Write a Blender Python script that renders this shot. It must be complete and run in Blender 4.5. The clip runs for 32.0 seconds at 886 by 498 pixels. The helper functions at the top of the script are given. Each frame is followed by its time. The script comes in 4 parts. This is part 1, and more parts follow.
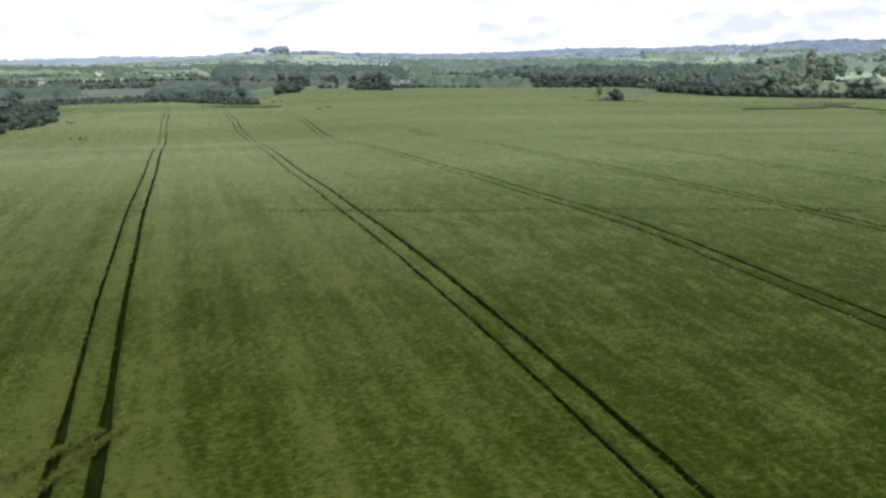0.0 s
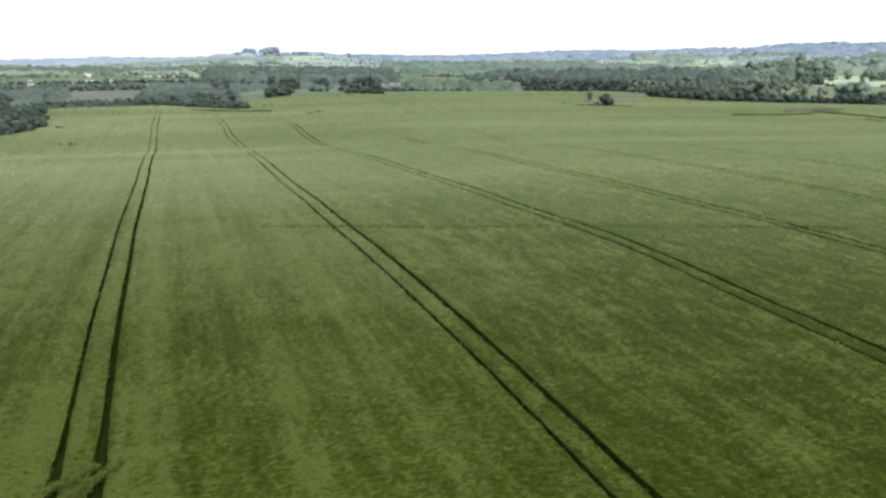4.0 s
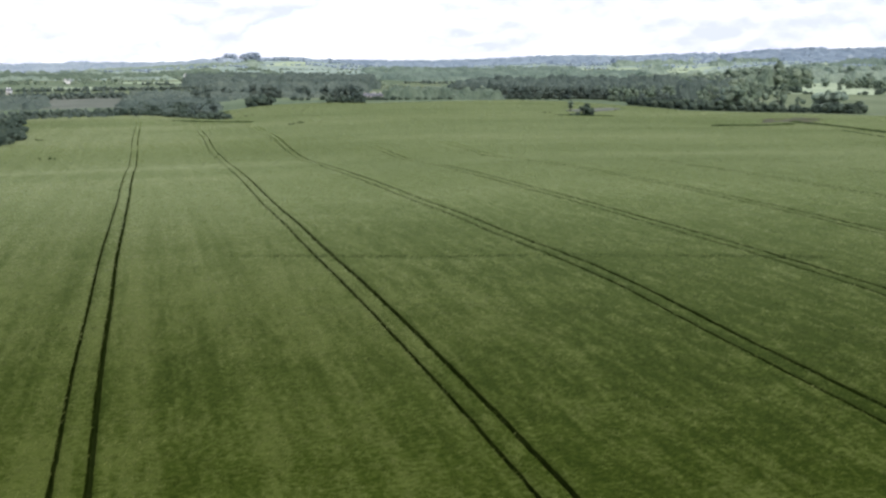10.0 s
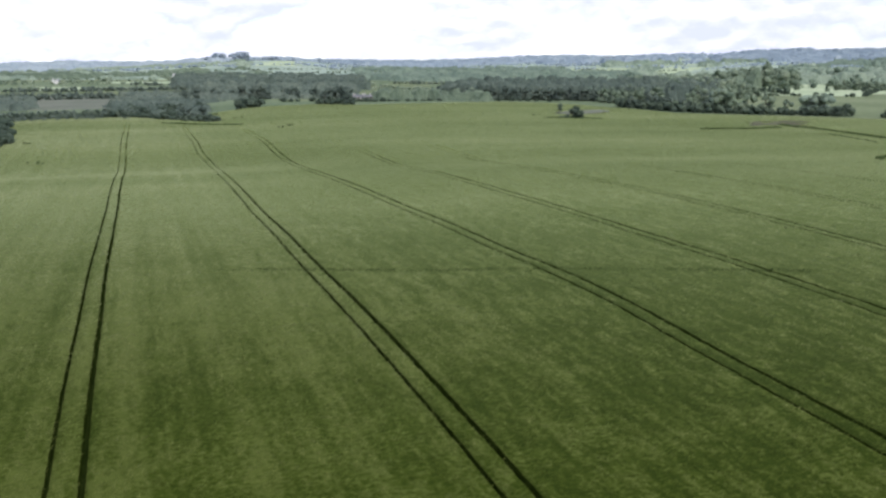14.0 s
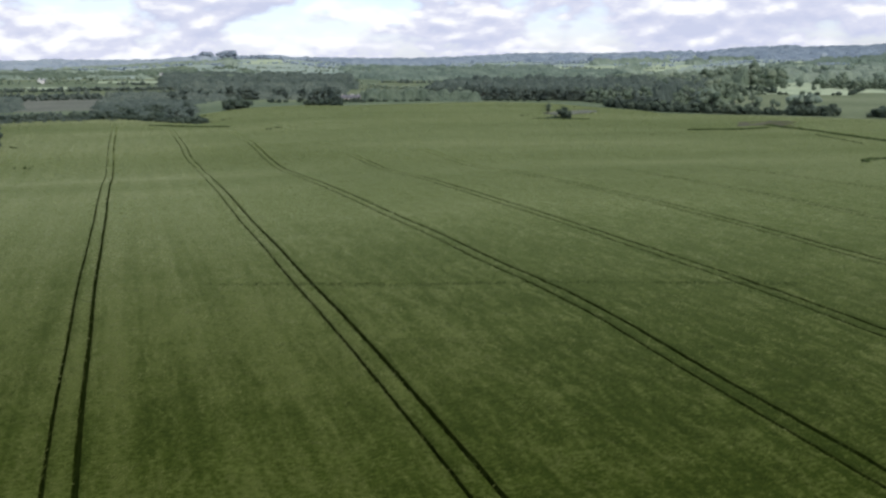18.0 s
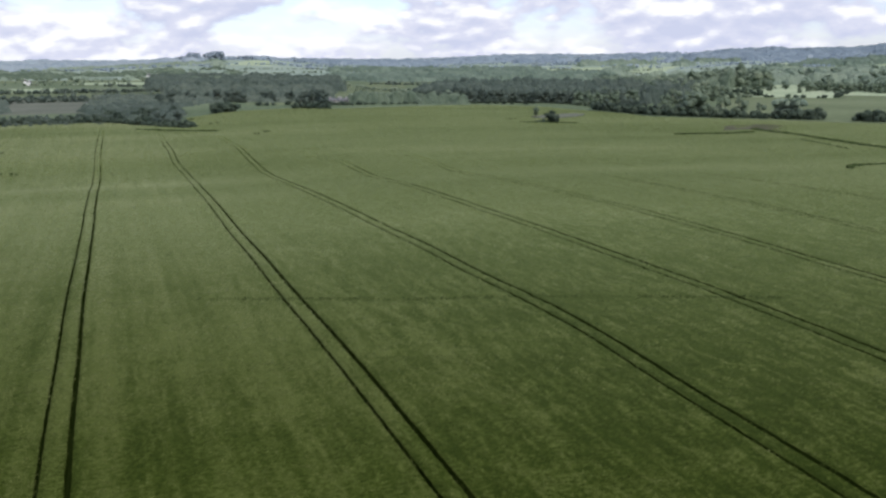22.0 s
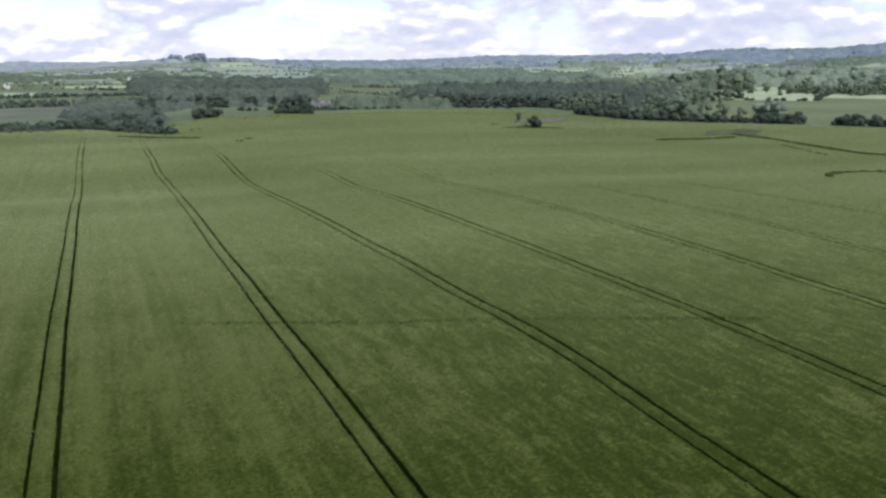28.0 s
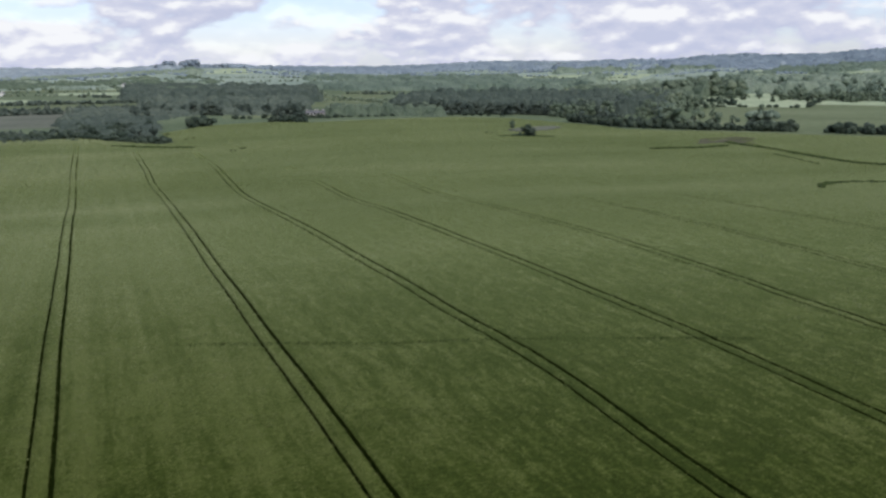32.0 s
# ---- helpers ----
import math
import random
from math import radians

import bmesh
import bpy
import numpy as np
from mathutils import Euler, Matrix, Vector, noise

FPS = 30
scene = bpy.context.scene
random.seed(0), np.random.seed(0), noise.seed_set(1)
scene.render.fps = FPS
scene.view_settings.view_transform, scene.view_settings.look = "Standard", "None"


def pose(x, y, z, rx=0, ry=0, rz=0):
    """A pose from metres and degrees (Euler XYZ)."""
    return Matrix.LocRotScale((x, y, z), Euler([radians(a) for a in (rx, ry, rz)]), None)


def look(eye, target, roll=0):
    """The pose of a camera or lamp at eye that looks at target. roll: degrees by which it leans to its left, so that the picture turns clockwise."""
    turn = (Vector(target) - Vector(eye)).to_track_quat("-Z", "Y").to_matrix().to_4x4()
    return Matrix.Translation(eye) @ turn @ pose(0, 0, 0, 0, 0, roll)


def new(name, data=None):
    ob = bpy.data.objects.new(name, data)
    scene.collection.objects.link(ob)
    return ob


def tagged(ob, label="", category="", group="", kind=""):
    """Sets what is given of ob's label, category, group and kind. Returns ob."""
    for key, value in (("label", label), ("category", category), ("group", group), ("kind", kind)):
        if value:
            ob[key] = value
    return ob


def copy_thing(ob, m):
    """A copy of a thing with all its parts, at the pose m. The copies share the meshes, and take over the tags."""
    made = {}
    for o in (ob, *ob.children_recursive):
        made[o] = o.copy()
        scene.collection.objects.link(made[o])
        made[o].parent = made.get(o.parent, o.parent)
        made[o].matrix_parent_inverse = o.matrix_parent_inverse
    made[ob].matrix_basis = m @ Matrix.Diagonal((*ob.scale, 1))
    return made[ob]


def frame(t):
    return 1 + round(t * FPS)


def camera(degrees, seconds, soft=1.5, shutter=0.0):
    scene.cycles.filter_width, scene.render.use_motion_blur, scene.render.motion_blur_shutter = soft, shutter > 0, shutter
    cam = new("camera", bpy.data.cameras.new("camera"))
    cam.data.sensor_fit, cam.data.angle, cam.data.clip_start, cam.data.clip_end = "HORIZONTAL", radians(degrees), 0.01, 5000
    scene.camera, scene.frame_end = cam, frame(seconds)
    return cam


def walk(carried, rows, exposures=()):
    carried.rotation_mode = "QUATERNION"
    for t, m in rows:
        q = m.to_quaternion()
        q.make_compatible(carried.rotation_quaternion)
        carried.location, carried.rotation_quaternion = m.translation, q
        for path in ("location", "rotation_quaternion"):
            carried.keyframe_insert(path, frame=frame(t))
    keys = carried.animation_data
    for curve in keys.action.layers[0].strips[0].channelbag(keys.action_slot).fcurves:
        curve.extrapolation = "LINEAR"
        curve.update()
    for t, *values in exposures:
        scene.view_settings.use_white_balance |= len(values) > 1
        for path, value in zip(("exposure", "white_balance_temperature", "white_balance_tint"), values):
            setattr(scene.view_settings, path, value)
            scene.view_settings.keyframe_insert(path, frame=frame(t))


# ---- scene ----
cam = camera(51.0, 32.0, 2.55)
# seconds, place in metres, turn in degrees: a drone that climbs almost straight up over the crop
PATH = [
    (0.0, 0.00, 0.00, 17.90, 77.67, 0.38, -0.08),
    (0.5, -0.02, -0.03, 18.15, 77.78, 0.35, -0.16),
    (1.0, -0.00, -0.07, 18.38, 77.75, 0.37, -0.23),
    (1.5, -0.04, -0.09, 18.59, 77.83, 0.31, -0.31),
    (2.0, -0.04, -0.17, 18.80, 77.77, 0.29, -0.36),
    (2.5, -0.06, -0.20, 19.03, 77.83, 0.25, -0.42),
    (3.0, -0.04, -0.26, 19.29, 77.79, 0.29, -0.46),
    (3.5, -0.11, -0.21, 19.51, 77.74, 0.22, -0.55),
    (5.5, -0.13, -0.11, 20.44, 77.70, 0.18, -0.88),
    (6.0, -0.11, -0.15, 20.74, 77.70, 0.19, -0.97),
    (6.5, -0.12, -0.05, 20.97, 77.78, 0.13, -1.06),
    (7.0, -0.10, -0.10, 21.25, 77.76, 0.16, -1.15),
    (7.5, -0.09, -0.14, 21.49, 77.83, 0.16, -1.27),
    (8.0, -0.11, -0.11, 21.70, 77.96, 0.17, -1.34),
    (8.5, -0.10, -0.19, 21.94, 77.98, 0.15, -1.46),
    (9.0, -0.06, -0.19, 22.16, 77.98, 0.19, -1.55),
    (9.5, -0.04, -0.17, 22.40, 78.00, 0.14, -1.65),
    (10.0, -0.08, -0.20, 22.67, 77.99, 0.10, -1.77),
    (10.5, -0.05, -0.15, 22.87, 77.90, 0.08, -1.79),
    (11.0, -0.08, -0.09, 23.07, 77.96, 0.05, -1.89),
    (11.5, -0.05, -0.09, 23.29, 77.95, 0.08, -1.92),
    (12.0, -0.04, -0.05, 23.51, 78.00, 0.05, -2.01),
    (12.5, -0.05, -0.12, 23.74, 78.06, 0.04, -2.10),
    (13.0, -0.07, -0.18, 23.93, 78.05, -0.00, -2.20),
    (13.5, -0.10, -0.23, 24.17, 78.02, -0.03, -2.31),
    (14.0, -0.09, -0.13, 24.36, 77.94, -0.03, -2.40),
    (14.5, -0.15, -0.08, 24.63, 77.85, -0.04, -2.50),
    (16.5, -0.15, 0.13, 25.63, 77.57, 0.02, -2.75),
    (17.0, -0.13, 0.18, 25.85, 77.59, 0.03, -2.85),
    (17.5, -0.11, 0.07, 26.07, 77.76, 0.03, -2.97),
    (18.0, -0.09, -0.11, 26.32, 77.79, 0.07, -3.12),
    (18.5, -0.06, -0.21, 26.56, 77.90, 0.07, -3.28),
    (19.0, -0.05, -0.22, 26.77, 77.98, 0.06, -3.40),
    (19.5, -0.05, -0.30, 26.97, 78.02, 0.05, -3.51),
    (20.0, -0.04, -0.22, 27.18, 77.98, -0.00, -3.59),
    (20.5, -0.05, -0.27, 27.39, 77.97, -0.02, -3.67),
    (21.0, -0.08, -0.21, 27.59, 77.86, -0.01, -3.75),
    (21.5, -0.10, -0.20, 27.81, 77.82, 0.02, -3.79),
    (22.0, -0.10, -0.35, 28.07, 77.82, -0.01, -3.85),
    (22.5, -0.15, -0.29, 28.28, 77.85, 0.02, -3.97),
    (23.0, -0.15, -0.42, 28.54, 77.88, 0.06, -4.05),
    (23.5, -0.19, -0.42, 28.79, 77.86, 0.03, -4.14),
    (24.0, -0.19, -0.38, 28.98, 78.11, 0.01, -4.24),
    (24.5, -0.21, -0.51, 29.18, 78.05, 0.03, -4.30),
    (25.0, -0.18, -0.55, 29.41, 78.12, 0.02, -4.41),
    (25.5, -0.17, -0.59, 29.60, 78.30, 0.04, -4.50),
    (27.5, -0.05, -0.47, 30.54, 77.99, 0.07, -4.85),
    (28.0, -0.02, -0.38, 30.78, 77.86, 0.05, -4.89),
    (28.5, 0.01, -0.17, 30.94, 77.71, 0.03, -4.91),
    (29.0, 0.00, -0.04, 31.15, 77.74, -0.01, -4.94),
    (29.5, -0.05, -0.05, 31.39, 77.80, -0.04, -4.95),
    (30.0, -0.07, -0.14, 31.65, 77.88, -0.01, -4.96),
    (30.5, -0.07, -0.21, 31.92, 77.96, 0.02, -4.99),
    (31.0, -0.06, -0.26, 32.13, 78.05, 0.03, -5.04),
    (31.5, -0.05, -0.42, 32.48, 78.08, 0.11, -5.16),
    (32.0, 0.05, -0.43, 32.69, 78.17, 0.11, -5.26),
]
EXPOSURES = [(0.0, 0.23), (1.0, 0.29), (2.0, 0.47), (3.0, 0.54), (6.0, 0.36), (8.0, 0.33), (9.0, 0.34), (10.0, 0.23), (11.0, 0.01),
             (12.0, 0.1), (13.0, 0.17), (14.0, 0.2), (17.0, -0.12), (18.0, -0.22), (19.0, -0.07), (20.0, 0.17), (21.0, -0.04), (22.0, -0.2),
             (23.0, -0.39), (24.0, -0.65), (25.0, -0.6), (28.0, -0.11), (29.0, -0.41), (30.0, -0.7), (31.0, -0.39), (32.0, -0.38)]
walk(cam, [(t, pose(x, y, z, rx, ry, rz)) for t, x, y, z, rx, ry, rz in PATH], EXPOSURES)


# ---- light: bright broken cloud, a soft high sun ----
SUN_ELEVATION, SUN_AZIMUTH = 42.0, 155.0
world = bpy.data.worlds.new("cloudy_sky")
scene.world = world
world.use_nodes = True


def build_sky():
    nt = world.node_tree
    nt.nodes.clear()
    n, l = nt.nodes.new, nt.links.new
    sky = n("ShaderNodeTexSky")
    sky.sky_type, sky.sun_disc = "NISHITA", False
    sky.sun_elevation, sky.sun_rotation = radians(SUN_ELEVATION), radians(SUN_AZIMUTH)
    sky.dust_density, sky.altitude = 0.4, 100
    gain = n("ShaderNodeMixRGB")
    gain.blend_type, gain.inputs[0].default_value, gain.inputs[2].default_value = "MULTIPLY", 1.0, (0.150, 0.168, 0.230, 1)
    l(sky.outputs[0], gain.inputs[1])
    coord = n("ShaderNodeTexCoord")
    stretch = n("ShaderNodeMapping")
    stretch.inputs["Scale"].default_value = (1.0, 1.0, 2.2)
    stretch.inputs["Location"].default_value = (0.35, 0.1, 0.0)
    l(coord.outputs["Generated"], stretch.inputs[0])

    def heap(vec, scale, detail, rough):
        t = n("ShaderNodeTexNoise")
        t.inputs["Scale"].default_value, t.inputs["Detail"].default_value, t.inputs["Roughness"].default_value = scale, detail, rough
        l(vec, t.inputs[0])
        return t.outputs[0]

    def math_node(op, a, b, c=0.0):
        m = n("ShaderNodeMath")
        m.operation = op
        for sock, v in zip(m.inputs, (a, b, c)):
            if isinstance(v, (int, float)):
                sock.default_value = v
            else:
                l(v, sock)
        return m.outputs[0]

    # the same heaps a little higher up: where they thin out above, the top is white, elsewhere the belly is lilac
    lift = n("ShaderNodeMapping")
    lift.inputs["Location"].default_value = (0.0, 0.0, 0.018)
    l(stretch.outputs[0], lift.inputs[0])
    low = math_node("MULTIPLY_ADD", heap(stretch.outputs[0], 21.0, 7.0, 0.5), 0.52, heap(stretch.outputs[0], 7.5, 6.0, 0.45))
    high = math_node("MULTIPLY_ADD", heap(lift.outputs[0], 21.0, 7.0, 0.5), 0.52, heap(lift.outputs[0], 7.5, 6.0, 0.45))
    cover = n("ShaderNodeValToRGB")
    cover.color_ramp.elements[0].position, cover.color_ramp.elements[0].color = 0.66, (0.40, 0.40, 0.40, 1)
    cover.color_ramp.elements[1].position, cover.color_ramp.elements[1].color = 0.74, (1, 1, 1, 1)
    l(low, cover.inputs[0])
    lit = math_node("MULTIPLY_ADD", math_node("SUBTRACT", low, high), 4.6, 0.45)
    tint = n("ShaderNodeValToRGB")
    for k, (p, c) in enumerate(((0.04, (0.72, 0.77, 0.99)), (0.46, (0.86, 0.89, 1.07)), (0.84, (1.20, 1.22, 1.27)))):
        e = tint.color_ramp.elements.new(p) if k == 1 else tint.color_ramp.elements[-1 if k else 0]
        e.position, e.color = p, (*c, 1)
    l(lit, tint.inputs[0])
    mix = n("ShaderNodeMixRGB")
    l(cover.outputs[0], mix.inputs[0])
    l(gain.outputs[0], mix.inputs[1])
    l(tint.outputs[0], mix.inputs[2])
    back = n("ShaderNodeBackground")
    back.inputs["Strength"].default_value = 1.0
    l(mix.outputs[0], back.inputs[0])
    out = n("ShaderNodeOutputWorld")
    l(back.outputs[0], out.inputs[0])


build_sky()
sun_data = bpy.data.lights.new("sun", "SUN")
sun_data.energy, sun_data.angle, sun_data.color = 3.7, radians(24), (1.0, 0.96, 0.91)
sun = new("sun", sun_data)
_e, _z = radians(SUN_ELEVATION), radians(SUN_AZIMUTH)
sun.matrix_world = look((300 * math.sin(_z) * math.cos(_e), 300 * math.cos(_z) * math.cos(_e), 300 * math.sin(_e)), (0, 0, 0))


# ---- materials ----
def tree_of(mat):
    mat.use_nodes = True
    nt = mat.node_tree
    return nt, nt.nodes.new, nt.links.new, nt.nodes["Principled BSDF"]


def ramp(n, stops):
    r = n("ShaderNodeValToRGB")
    while len(r.color_ramp.elements) < len(stops):
        r.color_ramp.elements.new(0.5)
    for e, (p, c) in zip(r.color_ramp.elements, stops):
        e.position, e.color = p, (*c, 1)
    return r


def noise_tex(n, l, vec, scale, detail=4.0, rough=0.55, distort=0.0):
    t = n("ShaderNodeTexNoise")
    t.inputs["Scale"].default_value, t.inputs["Detail"].default_value = scale, detail
    t.inputs["Roughness"].default_value, t.inputs["Distortion"].default_value = rough, distort
    l(vec, t.inputs["Vector"])
    return t.outputs["Fac"]


def mapped(n, l, vec, scale, turn=0.0):
    m = n("ShaderNodeMapping")
    m.inputs["Scale"].default_value, m.inputs["Rotation"].default_value = scale, (0, 0, radians(turn))
    l(vec, m.inputs[0])
    return m.outputs[0]


def blend(n, l, kind, fac, a, b):
    m = n("ShaderNodeMixRGB")
    m.blend_type = kind
    for sock, v in zip(m.inputs, (fac, a, b)):
        if isinstance(v, (int, float)):
            sock.default_value = v
        elif isinstance(v, tuple):
            sock.default_value = (*v, 1)
        else:
            l(v, sock)
    return m.outputs[0]


def bump(n, l, bsdf, height, strength, distance):
    b = n("ShaderNodeBump")
    b.inputs["Strength"].default_value, b.inputs["Distance"].default_value = strength, distance
    l(height, b.inputs["Height"])
    l(b.outputs[0], bsdf.inputs["Normal"])


TRAM = 15.4          # heading of the wheel tracks, degrees to the left of +y


def weigh(n, l, start, parts):
    """start plus each (signal, weight), the signals centred on one half."""
    out = start
    for sig, w in parts:
        m = n("ShaderNodeMath")
        m.operation = "MULTIPLY_ADD"
        off = n("ShaderNodeMath")
        off.operation, off.inputs[1].default_value = "SUBTRACT", 0.5
        l(sig, off.inputs[0])
        l(off.outputs[0], m.inputs[0])
        for sock, v in ((m.inputs[1], w), (m.inputs[2], out)):
            if isinstance(v, (int, float)):
                sock.default_value = v
            else:
                l(v, sock)
        out = m.outputs[0]
    return out


def span(n, l, value, a, b, lo, hi):
    m = n("ShaderNodeMapRange")
    m.interpolation_type = "SMOOTHSTEP"
    for k, v in (("From Min", a), ("From Max", b), ("To Min", lo), ("To Max", hi)):
        m.inputs[k].default_value = v
    l(value, m.inputs[0])
    return m.outputs[0]


def crop_tone(n, l, vec):
    """Tone of the crop: broad drifts, drill rows, wind-laid streaks and a fine grain; paler on the left, darker near
    right; the far slope is calmer.
    """
    along = mapped(n, l, vec, (1, 1, 0.0), -TRAM)
    split = n("ShaderNodeSeparateXYZ")
    l(along, split.inputs[0])
    big = noise_tex(n, l, mapped(n, l, along, (0.006, 0.018, 0)), 1.0, 2)
    cross = noise_tex(n, l, mapped(n, l, along, (0.035, 0.085, 0)), 1.0, 4, 0.55, 0.6)
    drill = noise_tex(n, l, mapped(n, l, along, (0.30, 0.006, 0)), 1.0, 4, 0.6)
    # streaks: the light that leaning ears catch, put into the tone
    streak = noise_tex(n, l, mapped(n, l, along, (0.85, 0.17, 0), 6), 1.0, 5, 0.6, 0.9)
    tuft = noise_tex(n, l, mapped(n, l, along, (0.75, 0.95, 0), -20), 1.0, 4, 0.6, 1.6)
    fine = noise_tex(n, l, vec, 2.6, 4, 0.7)
    # dark pits: shade in the gaps between ears, put into the tone
    pit = noise_tex(n, l, mapped(n, l, along, (2.2, 3.2, 0)), 1.0, 2, 0.5, 0.4)
    near = span(n, l, split.outputs[1], 70, 210, 1.0, 0.22)
    left = span(n, l, split.outputs[0], 0, 40, 1.0, 0.35)
    right = span(n, l, split.outputs[0], 5, 45, 0.45, 1.0)

    def times(a, b, k):
        m = n("ShaderNodeMath")
        m.operation = "MULTIPLY"
        l(a, m.inputs[0])
        l(b, m.inputs[1])
        q = n("ShaderNodeMath")
        q.operation, q.inputs[1].default_value = "MULTIPLY", k
        l(m.outputs[0], q.inputs[0])
        return q.outputs[0]

    broad = weigh(n, l, 0.5, ((left, 0.13), (right, times(near, near, -0.13)), (big, 0.45), (cross, times(near, near, 0.42))))
    tone = weigh(n, l, broad, ((drill, times(near, left, 1.0)), (streak, times(near, right, 1.15)), (tuft, times(near, right, 0.8)), (fine, times(near, near, 0.35)), (pit, times(near, near, 0.75))))
    return tone, broad, streak, fine, split


def m_crop(name, tones, hazed_tones, share, thin=False):
    mat = bpy.data.materials.new(name)
    nt, n, l, bsdf = tree_of(mat)
    geo = n("ShaderNodeNewGeometry")
    tone, broad, streak, fine, split = crop_tone(n, l, geo.outputs["Position"])
    c = ramp(n, list(zip((0.31, 0.5, 0.70), tones)))
    l(tone, c.inputs[0])
    colour = c.outputs[0]
    # painted paling along the field: stands in for haze and the grazing view
    pale = ramp(n, list(zip((0.34, 0.5, 0.66), hazed_tones)))
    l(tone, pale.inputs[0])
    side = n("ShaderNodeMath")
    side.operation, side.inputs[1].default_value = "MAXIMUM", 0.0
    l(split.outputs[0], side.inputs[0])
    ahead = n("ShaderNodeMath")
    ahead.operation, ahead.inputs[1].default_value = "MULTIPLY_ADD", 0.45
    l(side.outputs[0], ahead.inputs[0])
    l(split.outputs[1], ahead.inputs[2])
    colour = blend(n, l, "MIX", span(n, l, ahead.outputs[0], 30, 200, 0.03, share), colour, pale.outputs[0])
    l(colour, bsdf.inputs["Base Color"])
    bsdf.inputs["Roughness"].default_value = 0.9
    bsdf.inputs["Specular IOR Level"].default_value = 0.0
    bump(n, l, bsdf, blend(n, l, "MIX", 0.4, streak, fine), 0.8, 0.35)
    if thin:
        glow = n("ShaderNodeBsdfTranslucent")
        l(colour, glow.inputs["Color"])
        mix = n("ShaderNodeMixShader")
        mix.inputs[0].default_value = 0.45
        out = nt.nodes["Material Output"]
        l(bsdf.outputs[0], mix.inputs[1])
        l(glow.outputs[0], mix.inputs[2])
        l(mix.outputs[0], out.inputs["Surface"])
    return mat


def m_simple(name, low, mid, high, scales, rough=0.9, bump_d=0.05, turn=0.0, island=False, gloss=0.04):
    """Three tones, mixed from noise at two scales (and by piece)."""
    mat = bpy.data.materials.new(name)
    nt, n, l, bsdf = tree_of(mat)
    geo = n("ShaderNodeNewGeometry")
    pos = mapped(n, l, geo.outputs["Position"], (1, 1, 1), turn)
    a = noise_tex(n, l, pos, scales[0], 4)
    b = noise_tex(n, l, pos, scales[1], 5, 0.65)
    f = blend(n, l, "MIX", 0.35 if island else 0.5, a, b)
    if island:
        f = blend(n, l, "MIX", 0.22, f, geo.outputs["Random Per Island"])
    c = ramp(n, [(0.38, low), (0.5, mid), (0.62, high)])
    l(f, c.inputs[0])
    l(c.outputs[0], bsdf.inputs["Base Color"])
    bsdf.inputs["Roughness"].default_value = rough
    bsdf.inputs["Specular IOR Level"].default_value = gloss
    bump(n, l, bsdf, b, 0.8, bump_d)
    if island:      # leaves let some light through
        glow = n("ShaderNodeBsdfTranslucent")
        l(c.outputs[0], glow.inputs["Color"])
        mix = n("ShaderNodeMixShader")
        mix.inputs[0].default_value = 0.5
        l(bsdf.outputs[0], mix.inputs[1])
        l(glow.outputs[0], mix.inputs[2])
        l(mix.outputs[0], nt.nodes["Material Output"].inputs["Surface"])
    return mat


# barley: dark tones for shade under the ears, second tones paled for haze
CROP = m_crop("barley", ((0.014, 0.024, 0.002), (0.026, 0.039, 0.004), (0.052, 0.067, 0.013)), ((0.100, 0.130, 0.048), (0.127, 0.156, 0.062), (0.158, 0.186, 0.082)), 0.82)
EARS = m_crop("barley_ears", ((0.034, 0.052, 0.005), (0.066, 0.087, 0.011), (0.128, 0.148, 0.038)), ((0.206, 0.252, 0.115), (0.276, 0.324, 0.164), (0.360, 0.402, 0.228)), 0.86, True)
# stems on the track walls, darkened in colour for the shade there
SHADED_STEMS = m_simple("shaded_stems", (0.010, 0.017, 0.002), (0.017, 0.026, 0.004), (0.028, 0.040, 0.007), (0.6, 6.0), gloss=0.0)
LAID = m_simple("laid_barley", (0.048, 0.064, 0.012), (0.070, 0.088, 0.018), (0.096, 0.114, 0.028), (0.5, 3.0), bump_d=0.15)
SEDGE = m_simple("rough_grass", (0.022, 0.036, 0.010), (0.034, 0.052, 0.016), (0.055, 0.072, 0.026), (0.1, 1.5), bump_d=0.2)
BARE = m_simple("bare_earth", (0.056, 0.060, 0.036), (0.074, 0.077, 0.047), (0.096, 0.097, 0.060), (0.08, 0.7), bump_d=0.1)
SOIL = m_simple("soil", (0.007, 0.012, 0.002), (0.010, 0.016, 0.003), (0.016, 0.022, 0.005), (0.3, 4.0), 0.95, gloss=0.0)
GRASS = m_simple("grass", (0.072, 0.100, 0.056), (0.096, 0.128, 0.074), (0.126, 0.156, 0.096), (0.012, 0.3))
PASTURE = m_simple("pasture", (0.086, 0.112, 0.060), (0.112, 0.139, 0.076), (0.142, 0.167, 0.097), (0.01, 0.2))
HAY = m_simple("hay_meadow", (0.21, 0.262, 0.166), (0.27, 0.325, 0.212), (0.33, 0.38, 0.26), (0.012, 0.2))
# pasture with distance haze mixed into its colour
HAZED_PASTURE = m_simple("hazed_pasture", (0.160, 0.210, 0.174), (0.205, 0.258, 0.212), (0.256, 0.305, 0.250), (0.006, 0.08))
MARSH = m_simple("rough_grazing", (0.080, 0.091, 0.070), (0.104, 0.115, 0.090), (0.132, 0.142, 0.114), (0.02, 0.3))
# leaf colours raised and blued for haze, all but the nearer hedge leaves
LEAF = m_simple("leaves", (0.126, 0.172, 0.124), (0.190, 0.244, 0.174), (0.258, 0.310, 0.222), (0.09, 1.0), 0.8, 0.3, island=True)
